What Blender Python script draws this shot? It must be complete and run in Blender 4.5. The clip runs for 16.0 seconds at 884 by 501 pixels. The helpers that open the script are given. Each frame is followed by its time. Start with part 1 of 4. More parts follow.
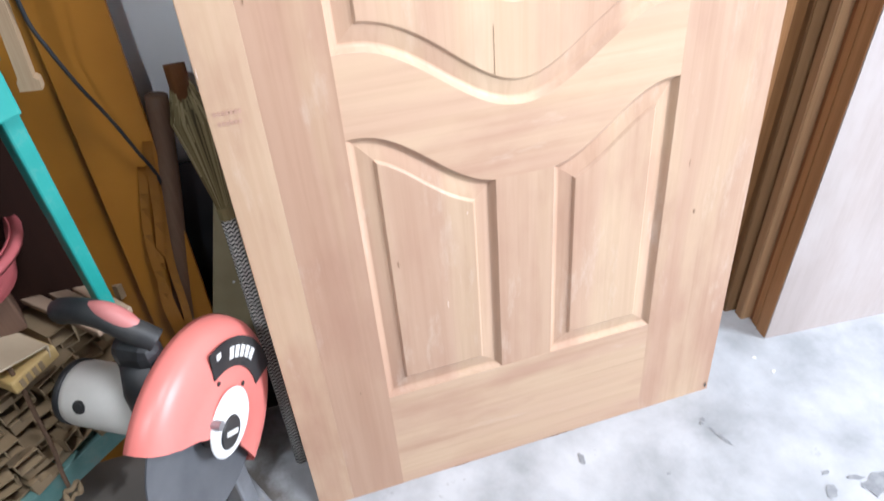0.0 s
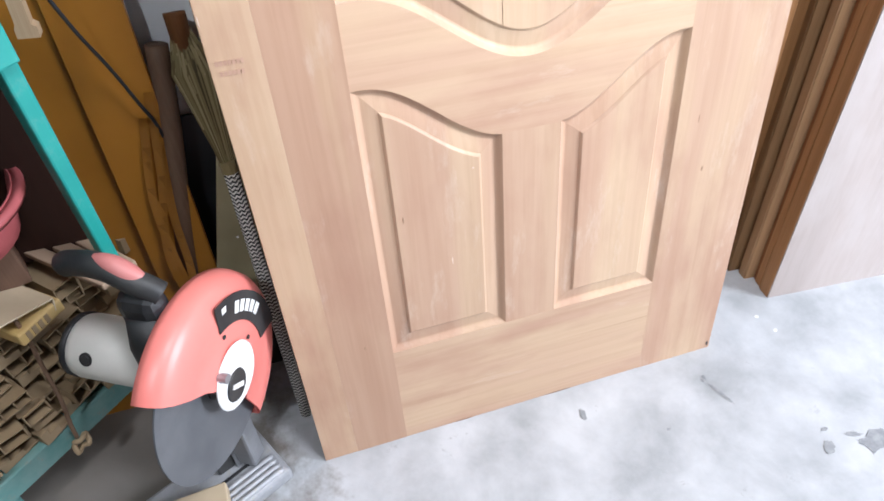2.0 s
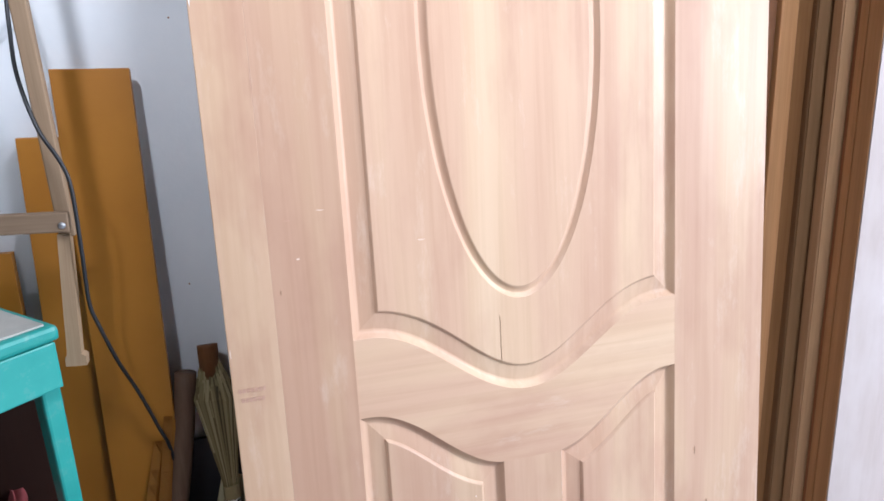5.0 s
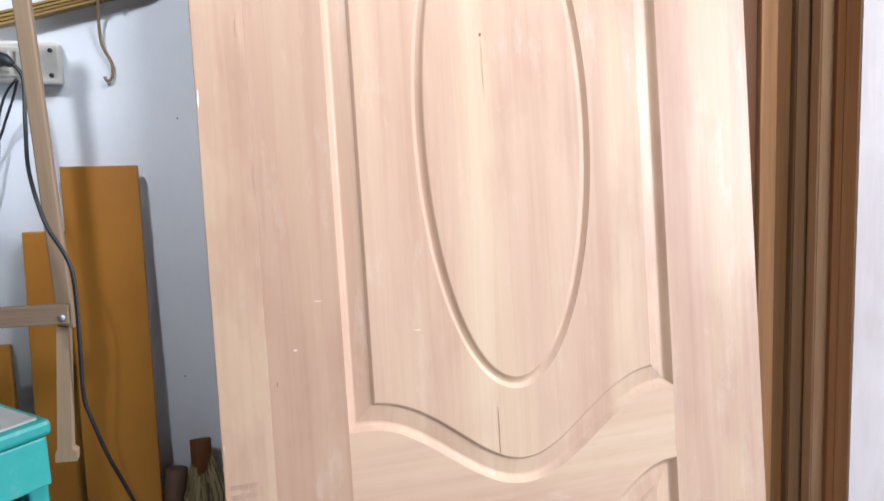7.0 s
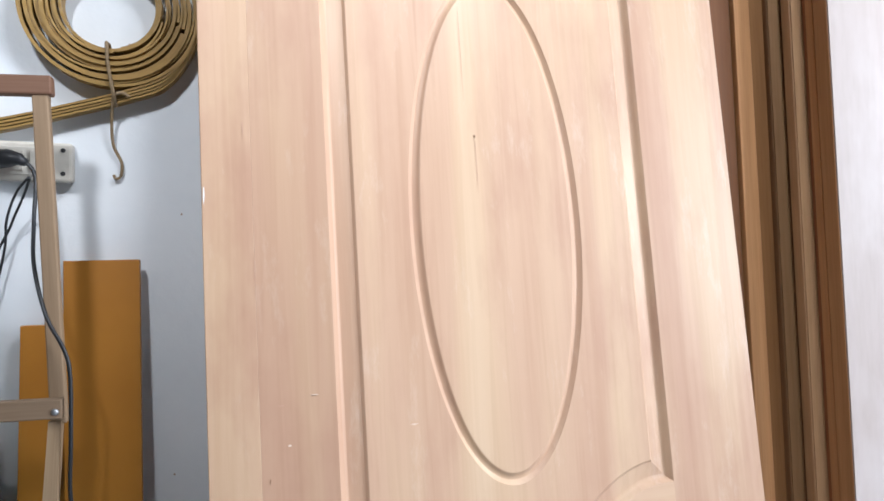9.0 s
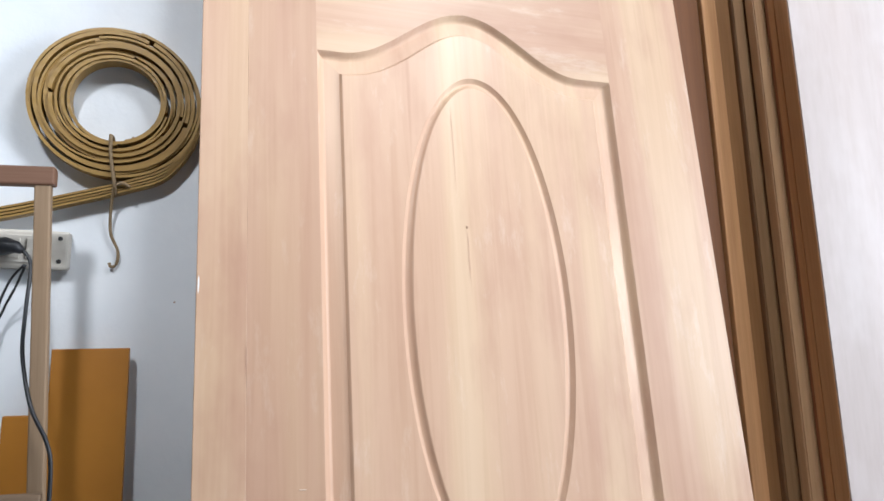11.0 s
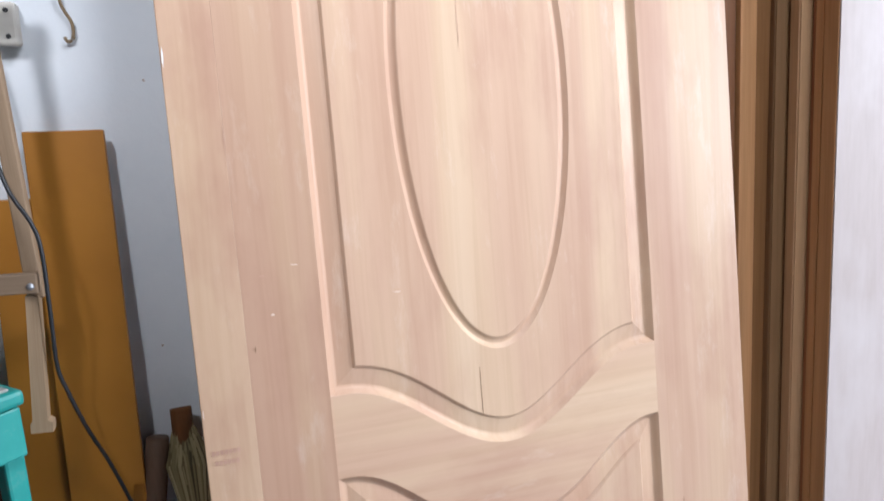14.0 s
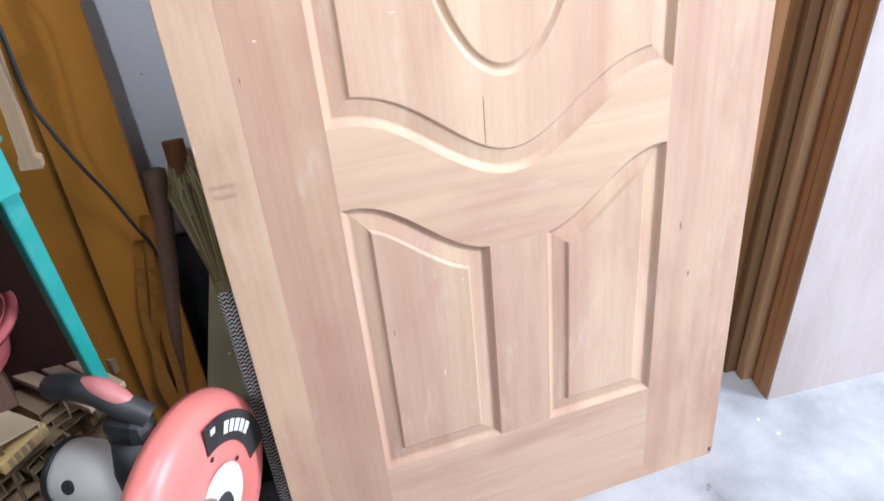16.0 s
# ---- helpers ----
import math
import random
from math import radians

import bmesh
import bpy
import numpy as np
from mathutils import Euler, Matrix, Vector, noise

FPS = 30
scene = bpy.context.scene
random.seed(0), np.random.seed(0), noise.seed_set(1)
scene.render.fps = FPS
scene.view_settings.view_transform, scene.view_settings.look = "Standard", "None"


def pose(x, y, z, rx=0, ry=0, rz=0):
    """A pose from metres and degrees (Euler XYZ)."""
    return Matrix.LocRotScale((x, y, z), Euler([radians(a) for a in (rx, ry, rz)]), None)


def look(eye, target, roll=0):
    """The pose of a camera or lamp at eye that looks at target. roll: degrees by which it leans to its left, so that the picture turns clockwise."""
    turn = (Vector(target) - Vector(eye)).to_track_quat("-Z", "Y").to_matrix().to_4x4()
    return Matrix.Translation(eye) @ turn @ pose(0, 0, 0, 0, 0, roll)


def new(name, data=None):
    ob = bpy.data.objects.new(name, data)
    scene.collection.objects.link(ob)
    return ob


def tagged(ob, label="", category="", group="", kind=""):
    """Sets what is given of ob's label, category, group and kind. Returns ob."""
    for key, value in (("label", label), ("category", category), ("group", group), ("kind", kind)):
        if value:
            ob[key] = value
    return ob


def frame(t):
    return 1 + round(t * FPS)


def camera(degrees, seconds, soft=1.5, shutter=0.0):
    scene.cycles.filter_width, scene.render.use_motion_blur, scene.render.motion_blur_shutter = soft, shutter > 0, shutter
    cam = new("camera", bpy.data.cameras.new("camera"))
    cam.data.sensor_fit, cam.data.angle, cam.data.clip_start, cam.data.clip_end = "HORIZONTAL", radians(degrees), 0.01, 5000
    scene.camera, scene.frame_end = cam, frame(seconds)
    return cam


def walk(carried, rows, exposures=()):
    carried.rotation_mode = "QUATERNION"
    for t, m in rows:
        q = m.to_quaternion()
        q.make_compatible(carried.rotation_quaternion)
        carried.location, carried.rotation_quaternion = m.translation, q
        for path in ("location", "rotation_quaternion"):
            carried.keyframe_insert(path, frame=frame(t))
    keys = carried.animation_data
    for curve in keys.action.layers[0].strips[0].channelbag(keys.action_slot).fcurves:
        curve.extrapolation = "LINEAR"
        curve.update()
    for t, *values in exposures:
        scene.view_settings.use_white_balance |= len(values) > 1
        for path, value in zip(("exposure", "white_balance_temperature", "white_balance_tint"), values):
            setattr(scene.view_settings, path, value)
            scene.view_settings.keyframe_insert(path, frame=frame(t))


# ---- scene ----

# ---- camera ----
cam = camera(67.38, 16.0, soft=1.6, shutter=0.35)
PATH = [
    (0.0, 0.0738, -0.7314, 1.267, 49.09, 2.207, -17.823),
    (0.5, 0.0732, -0.7263, 1.2551, 45.134, 2.189, -17.834),
    (1.0, 0.0716, -0.7281, 1.2493, 45.112, 2.214, -17.732),
    (1.5, 0.0692, -0.732, 1.2615, 44.98, 2.075, -17.667),
    (2.0, 0.0668, -0.7317, 1.2558, 45.796, 2.027, -17.526),
    (2.5, 0.0631, -0.7403, 1.2576, 49.902, 2.066, -17.237),
    (3.0, 0.0613, -0.757, 1.2779, 59.273, 1.782, -16.787),
    (3.5, 0.0598, -0.778, 1.2804, 68.143, 1.901, -16.746),
    (4.0, 0.0492, -0.7818, 1.2908, 71.368, 1.538, -17.012),
    (6.5, 0.0437, -0.7864, 1.293, 77.91, 1.515, -17.146),
    (7.0, 0.042, -0.7946, 1.2944, 81.259, 1.509, -17.379),
    (7.5, 0.0383, -0.8002, 1.2913, 84.375, 1.437, -17.48),
    (8.0, 0.0356, -0.7977, 1.2924, 85.45, 1.51, -17.75),
    (8.5, 0.0348, -0.804, 1.2967, 87.398, 1.472, -17.836),
    (9.0, 0.031, -0.8097, 1.293, 89.445, 1.514, -18.024),
    (9.5, 0.0279, -0.812, 1.2922, 91.192, 1.385, -18.099),
    (10.0, 0.0258, -0.8165, 1.2995, 93.465, 1.323, -18.531),
    (11.2, 0.0230, -0.8160, 1.2970, 97.0, 1.30, -18.95),
    (12.5, 0.03, -0.8097, 1.2956, 92.041, 1.497, -19.158),
    (13.0, 0.0293, -0.8, 1.2827, 88.115, 2.022, -19.687),
    (13.5, 0.0406, -0.7964, 1.2779, 84.162, 2.351, -19.156),
    (14.0, 0.0534, -0.7872, 1.2762, 78.704, 2.515, -18.905),
    (14.5, 0.0636, -0.7724, 1.2737, 71.475, 2.596, -18.688),
    (15.0, 0.0734, -0.7496, 1.2889, 62.775, 2.648, -18.428),
    (15.5, 0.0793, -0.741, 1.2839, 58.028, 2.83, -18.452),
    (16.0, 0.0773, -0.7321, 1.2736, 54.562, 2.963, -18.716),
]
walk(cam, [(row[0], pose(*row[1:])) for row in PATH],
     exposures=[(0.0, 0.44, 5850, 10), (2.2, 0.38, 5920, 10), (3.2, 0.27, 5700, 13), (7.0, 0.07, 5750, 11), (10.0, -0.12, 5950, 9),
                (12.5, -0.22, 5950, 9), (14.5, 0.06, 5750, 12), (16.0, 0.32, 5620, 12)])

# ---- world and light ----
world = bpy.data.worlds.new("sky")
scene.world = world
world.use_nodes = True
wn = world.node_tree.nodes
sky = wn.new("ShaderNodeTexSky")
sky.sky_type, sky.sun_disc = "NISHITA", False
sky.sun_elevation, sky.sun_rotation = radians(50), radians(150)
world.node_tree.links.new(sky.outputs[0], wn["Background"].inputs[0])
wn["Background"].inputs[1].default_value = 0.05


def area_light(name, m, sx, sy, watts, colour):
    lamp = bpy.data.lights.new(name, "AREA")
    lamp.shape, lamp.size, lamp.size_y, lamp.energy, lamp.color = "RECTANGLE", sx, sy, watts, colour
    ob = new(name, lamp)
    ob.matrix_world = m
    return ob


# daylight through two roof lights and an open shop front, all three unseen
area_light("small_roof_light", look((-0.72, -2.25, 3.45), (-0.05, 0.3, 1.4)), 0.28, 0.28, 75, (1.0, 0.97, 0.94))
area_light("large_roof_light", look((1.0, -1.1, 3.06), (0.5, 0.15, 1.4)), 0.6, 0.6, 36, (1.0, 0.985, 0.97))
area_light("shopfront_daylight", look((3.72, -1.9, 1.95), (0.4, 0.1, 0.9)), 1.25, 2.0, 182, (0.97, 0.98, 1.0))

# ---- materials ----


def shader(name, rough=0.6, metal=0.0):
    m = bpy.data.materials.new(name)
    m.use_nodes = True
    n, l = m.node_tree.nodes, m.node_tree.links
    b = n["Principled BSDF"]
    b.inputs["Roughness"].default_value, b.inputs["Metallic"].default_value = rough, metal
    return m, n, l, b


def coords(n, l, scale, shift=True, turn=(0, 0, 0)):
    """Object coordinates, stretched, and shifted by each object's own random number."""
    c, mp = n.new("ShaderNodeTexCoord"), n.new("ShaderNodeMapping")
    mp.inputs["Scale"].default_value = scale
    mp.inputs["Rotation"].default_value = [radians(a) for a in turn]
    l.new(c.outputs["Object"], mp.inputs["Vector"])
    if shift:
        info, mul, add = n.new("ShaderNodeObjectInfo"), n.new("ShaderNodeMath"), n.new("ShaderNodeVectorMath")
        mul.operation, mul.inputs[1].default_value = "MULTIPLY", 37.0
        l.new(info.outputs["Random"], mul.inputs[0])
        l.new(mp.outputs[0], add.inputs[0])
        l.new(mul.outputs[0], add.inputs[1])
        return add.outputs[0]
    return mp.outputs[0]


def noise_tex(n, l, vec, scale, detail=4.0, rough=0.55, distortion=0.0):
    t = n.new("ShaderNodeTexNoise")
    t.inputs["Scale"].default_value, t.inputs["Detail"].default_value = scale, detail
    t.inputs["Roughness"].default_value, t.inputs["Distortion"].default_value = rough, distortion
    l.new(vec, t.inputs["Vector"])
    return t.outputs["Fac"]


def ramp(n, l, fac, stops):
    r = n.new("ShaderNodeValToRGB")
    while len(r.color_ramp.elements) < len(stops):
        r.color_ramp.elements.new(0.5)
    for e, (p, c) in zip(r.color_ramp.elements, stops):
        e.position, e.color = p, (*c, 1) if len(c) == 3 else c
    l.new(fac, r.inputs[0])
    return r.outputs[0]


def mix(n, l, kind, fac, a, b):
    m = n.new("ShaderNodeMix")
    m.data_type, m.blend_type = "RGBA", kind
    if isinstance(fac, float):
        m.inputs[0].default_value = fac
    else:
        l.new(fac, m.inputs[0])
    for k, v in ((6, a), (7, b)):
        if isinstance(v, tuple):
            m.inputs[k].default_value = (*v, 1)
        else:
            l.new(v, m.inputs[k])
    return m.outputs[2]


def bump(n, l, b, height, strength=0.2, distance=0.002):
    u = n.new("ShaderNodeBump")
    u.inputs["Strength"].default_value, u.inputs["Distance"].default_value = strength, distance
    l.new(height, u.inputs["Height"])
    l.new(u.outputs[0], b.inputs["Normal"])


def wood(name, light, dark, rough=0.5, axis="z", fine=1.0, contrast=1.0, stain=None, grain=0.35):
    m, n, l, b = shader(name, rough)
    long, wide = 1.2, 26.0 * fine
    s = {"z": (wide, wide, long), "x": (long, wide, wide), "y": (wide, long, wide)}[axis]
    vec = coords(n, l, s)
    broad = coords(n, l, tuple(v * 0.22 for v in s))
    g1 = noise_tex(n, l, vec, 1.0, 4, 0.55, 0.3)
    g2 = noise_tex(n, l, broad, 1.6, 3, 0.5, 0.4)
    fibre = noise_tex(n, l, coords(n, l, tuple(v * 7 for v in s)), 1.0, 3, 0.6)
    mid = tuple((a + c) / 2 for a, c in zip(light, dark))
    c1 = ramp(n, l, g1, [(0.5 - 0.25 / contrast, dark), (0.5, mid), (0.5 + 0.2 / contrast, light)])
    c2 = ramp(n, l, g2, [(0.36, tuple(v * 0.75 for v in light)), (0.62, tuple(min(1, v * 1.08) for v in light))])
    col = mix(n, l, "MIX", 0.5, c1, c2)
    col = mix(n, l, "MULTIPLY", grain, col, ramp(n, l, fibre, [(0.35, (0.72, 0.66, 0.6)), (0.6, (1, 1, 1))]))
    own = n.new("ShaderNodeObjectInfo")
    col = mix(n, l, "MULTIPLY", 1.0, col, ramp(n, l, own.outputs["Random"], [(0.0, (0.88, 0.86, 0.86)), (0.5, (0.97, 0.955, 0.93)), (1.0, (1.04, 1.04, 1.04))]))
    if stain:
        patch = noise_tex(n, l, coords(n, l, (5, 5, 3)), 1.0, 4, 0.6)
        col = mix(n, l, "MIX", ramp(n, l, patch, [(0.44, (0, 0, 0)), (0.7, (0.7, 0.7, 0.7))]), col, stain)
    l.new(col, b.inputs["Base Color"])
    b.inputs["Specular IOR Level"].default_value = 0.3
    bump(n, l, b, fibre, 0.12, 0.001)
    return m


def mottled(name, a, c, scale=6.0, rough=0.7, metal=0.0, bumps=0.15, fine=80.0, spot=None):
    """Paint, plastic, plaster, metal: two colours in soft patches, fine relief."""
    m, n, l, b = shader(name, rough, metal)
    vec = coords(n, l, (1, 1, 1))
    col = ramp(n, l, noise_tex(n, l, vec, scale, 5, 0.6), [(0.35, a), (0.68, c)])
    f = noise_tex(n, l, vec, fine, 4, 0.6)
    if spot:
        col = mix(n, l, "MIX", ramp(n, l, noise_tex(n, l, vec, scale * 4, 5, 0.7), [(0.56, (0, 0, 0)), (0.72, (0.8, 0.8, 0.8))]), col, spot)
    l.new(col, b.inputs["Base Color"])
    bump(n, l, b, f, bumps, 0.002)
    return m


def zigzag_material():
    m, n, l, b = shader("zigzag_wrap", 0.6)
    sep = n.new("ShaderNodeSeparateXYZ")
    c = n.new("ShaderNodeTexCoord")
    l.new(c.outputs["Object"], sep.inputs[0])
    ping, add, wrap, cut = (n.new("ShaderNodeMath") for _ in range(4))
    ping.operation, ping.inputs[1].default_value = "PINGPONG", 0.0045
    l.new(sep.outputs[0], ping.inputs[0])
    add.operation = "ADD"
    l.new(ping.outputs[0], add.inputs[0])
    l.new(sep.outputs[2], add.inputs[1])
    wrap.operation, wrap.inputs[1].default_value = "PINGPONG", 0.0040
    l.new(add.outputs[0], wrap.inputs[0])
    cut.operation, cut.inputs[1].default_value = "GREATER_THAN", 0.0020
    l.new(wrap.outputs[0], cut.inputs[0])
    l.new(mix(n, l, "MIX", cut.outputs[0], (0.02, 0.02, 0.022), (0.82, 0.80, 0.74)), b.inputs["Base Color"])
    return m




def door_wood(name, axis, tint=(1, 1, 1)):
    """Sanded light hardwood: broad pink and straw streaks, stains, fine grain and hair cracks."""
    m, n, l, b = shader(name, 0.42)

    def along_grain(across, length):
        return coords(n, l, (across, across, length) if axis == "z" else (length, across, across))
    streak = noise_tex(n, l, along_grain(9.0, 0.7), 1.0, 3, 0.45, 0.5)
    col = ramp(n, l, streak, [(0.26, (0.52, 0.335, 0.232)), (0.44, (0.575, 0.39, 0.275)), (0.56, (0.612, 0.438, 0.298)), (0.74, (0.655, 0.490, 0.343))])
    cloud = noise_tex(n, l, along_grain(6.5, 2.4), 1.0, 5, 0.58)
    col = mix(n, l, "MIX", ramp(n, l, cloud, [(0.48, (0, 0, 0)), (0.72, (0.9, 0.9, 0.9))]), col, (0.475, 0.290, 0.205))
    chalk = noise_tex(n, l, along_grain(11.0, 3.0), 1.7, 6, 0.7)
    col = mix(n, l, "MIX", ramp(n, l, chalk, [(0.58, (0, 0, 0)), (0.80, (0.5, 0.5, 0.5))]), col, (0.76, 0.66, 0.57))
    grain = noise_tex(n, l, along_grain(70.0, 2.2), 1.0, 4, 0.6, 0.6)
    col = mix(n, l, "MULTIPLY", 0.26, col, ramp(n, l, grain, [(0.34, (0.74, 0.66, 0.58)), (0.58, (1, 1, 1))]))
    hair = noise_tex(n, l, along_grain(42.0, 0.9), 1.0, 2, 0.5, 0.3)
    col = mix(n, l, "MULTIPLY", 0.4, col, ramp(n, l, hair, [(0.20, (0.62, 0.50, 0.42)), (0.29, (1, 1, 1))]))
    own = n.new("ShaderNodeObjectInfo")
    col = mix(n, l, "MULTIPLY", 1.0, col, ramp(n, l, own.outputs["Random"], [(0.0, (0.93, 0.91, 0.905)), (0.5, (0.98, 0.965, 0.95)), (1.0, (1.03, 1.03, 1.02))]))
    col = mix(n, l, "MULTIPLY", 1.0, col, tint)
    l.new(col, b.inputs["Base Color"])
    b.inputs["Specular IOR Level"].default_value = 0.35
    l.new(ramp(n, l, cloud, [(0.35, (0.36, 0.36, 0.36)), (0.7, (0.52, 0.52, 0.52))]), b.inputs["Roughness"])
    bump(n, l, b, grain, 0.06, 0.001)
    return m


MAT_DOOR, MAT_DOOR_X = door_wood("pale_sanded_wood", "z"), door_wood("pale_sanded_wood_crosswise", "x")
MAT_STILE = door_wood("pinkish_sanded_wood", "z", (0.90, 0.865, 0.85))
MAT_EDGE_BROWN = wood("brown_door_edge", (0.56, 0.305, 0.14), (0.30, 0.135, 0.053), 0.55, "z", 1.6, 1.2)
MAT_EDGE_OLIVE = wood("dull_olive_door_edge", (0.27, 0.155, 0.072), (0.13, 0.066, 0.028), 0.6, "z", 1.6)
MAT_EDGE_LIGHT = wood("light_door_edge", (0.58, 0.375, 0.205), (0.33, 0.18, 0.085), 0.55, "z", 1.6)
MAT_WHITE_FACE = wood("whitish_veneer", (0.54, 0.475, 0.455), (0.44, 0.37, 0.345), 0.5, "z", 0.35, 0.7, (0.60, 0.55, 0.535), 0.2)
MAT_PLANK = wood("weathered_brown_plank", (0.275, 0.138, 0.053), (0.13, 0.055, 0.019), 0.55, "z", 0.9, 1.3)
MAT_PLANK_RED = wood("dark_red_plank", (0.19, 0.078, 0.026), (0.10, 0.038, 0.013), 0.6, "z", 1.2)
MAT_YELLOW = mottled("ochre_laminate", (0.335, 0.132, 0.011), (0.41, 0.172, 0.017), 4.0, 0.5, 0, 0.03)
MAT_WALL = mottled("whitewashed_plaster", (0.72, 0.765, 0.81), (0.82, 0.85, 0.88), 3.5, 0.85, 0, 0.35, 45)
# colour of the unseen walls and ceiling, kept dark to cut bounced fill
MAT_DIM = mottled("low_bounce_dark", (0.08, 0.07, 0.06), (0.12, 0.105, 0.09), 3.0, 0.9)
MAT_TEAL = mottled("worn_teal_paint", (0.018, 0.27, 0.24), (0.035, 0.34, 0.30), 8.0, 0.45, 0, 0.1, 60, (0.13, 0.32, 0.29))
MAT_BENCH = mottled("dusty_faded_teal", (0.10, 0.25, 0.235), (0.20, 0.32, 0.30), 14.0, 0.75, 0, 0.15, 80, (0.24, 0.23, 0.19))
MAT_DUST = mottled("dusty_boards", (0.36, 0.36, 0.33), (0.46, 0.46, 0.42), 12, 0.9)
MAT_SLAT = wood("weathered_slat", (0.34, 0.245, 0.155), (0.22, 0.145, 0.085), 0.65, "z", 1.5)
MAT_BAR = wood("dark_slat", (0.20, 0.11, 0.07), (0.12, 0.06, 0.04), 0.6, "x", 1.5)
MAT_COIL = wood("amber_edge_band", (0.39, 0.25, 0.08), (0.21, 0.125, 0.036), 0.4, "x", 1.0)
MAT_RED = mottled("coral_red_enamel", (0.74, 0.205, 0.175), (0.78, 0.24, 0.205), 4, 0.36, 0, 0.02)
MAT_GREY_PLASTIC = mottled("pale_grey_plastic", (0.66, 0.64, 0.59), (0.76, 0.74, 0.69), 8, 0.5, 0, 0.05)
MAT_BLACK = mottled("dusty_black_plastic", (0.014, 0.015, 0.018), (0.045, 0.044, 0.043), 12, 0.5, 0, 0.1)
MAT_DISC = mottled("abrasive_disc", (0.085, 0.09, 0.10), (0.125, 0.13, 0.14), 10, 0.55, 0, 0.4, 400)
MAT_STEEL = mottled("worn_steel", (0.30, 0.31, 0.33), (0.45, 0.46, 0.49), 9, 0.4, 0.7, 0.1)
MAT_WHITE = mottled("white_enamel", (0.78, 0.78, 0.77), (0.82, 0.82, 0.81), 4, 0.4, 0, 0.02)
MAT_PINK = mottled("pink_plastic", (0.34, 0.075, 0.08), (0.41, 0.105, 0.11), 7, 0.45)
MAT_CREAM = mottled("cream_moulding", (0.50, 0.40, 0.27), (0.58, 0.47, 0.33), 7, 0.55)
MAT_TAN = mottled("dusty_tan_moulding", (0.29, 0.205, 0.115), (0.38, 0.28, 0.17), 9, 0.7, 0, 0.2)
MAT_YBLOCK = mottled("yellow_block", (0.50, 0.33, 0.11), (0.58, 0.41, 0.18), 9, 0.6)
MAT_CABLE = mottled("black_rubber", (0.012, 0.013, 0.016), (0.022, 0.024, 0.028), 9, 0.45)


def straw_material():
    """Dry grass: every straw its own tone."""
    m, n, l, b = shader("broom_straw", 0.75)
    geo = n.new("ShaderNodeNewGeometry")
    col = ramp(n, l, geo.outputs["Random Per Island"], [(0.0, (0.06, 0.045, 0.018)), (0.35, (0.16, 0.12, 0.05)), (0.7, (0.25, 0.195, 0.09)), (1.0, (0.36, 0.29, 0.15))])
    l.new(col, b.inputs["Base Color"])
    return m


MAT_BRISTLE = straw_material()
MAT_OLIVE = mottled("olive_plank", (0.32, 0.275, 0.16), (0.40, 0.345, 0.21), 7, 0.75, 0, 0.2)
MAT_EDGE_RED = wood("reddish_door_edge", (0.36, 0.155, 0.07), (0.20, 0.075, 0.035), 0.55, "z", 1.6)
MAT_SLAT_X = wood("weathered_slat_crosswise", (0.25, 0.18, 0.12), (0.16, 0.105, 0.065), 0.65, "x", 1.5)
MAT_SLAT_Y = wood("pale_stick", (0.52, 0.39, 0.28), (0.38, 0.27, 0.19), 0.65, "y", 1.5)
MAT_RED_FADED = mottled("faded_red_plastic", (0.50, 0.16, 0.15), (0.58, 0.25, 0.23), 12, 0.5, 0, 0.1)
MAT_BASE = mottled("dusty_grey_steel", (0.28, 0.285, 0.30), (0.44, 0.45, 0.48), 14, 0.5, 0.2, 0.15, 120, (0.36, 0.33, 0.28))
MAT_SOCKET = mottled("grubby_white_plastic", (0.52, 0.49, 0.43), (0.64, 0.61, 0.55), 20, 0.45, 0, 0.05)
MAT_STRING = mottled("jute_string", (0.20, 0.14, 0.075), (0.30, 0.22, 0.13), 200, 0.8, 0, 0.4, 900)
# near-black brown that carries the shade under the stool
MAT_STOOL_SHADE = wood("under_stool_dark", (0.034, 0.012, 0.007), (0.016, 0.006, 0.004), 0.7, "z", 0.8)
MAT_ZIGZAG = zigzag_material()
MAT_STICK = wood("dusty_brown_stick", (0.21, 0.13, 0.085), (0.11, 0.062, 0.04), 0.6, "z", 1.5)
MAT_DARKSTICK = wood("dark_brown_stick", (0.13, 0.075, 0.05), (0.06, 0.035, 0.025), 0.5, "z", 1.5)


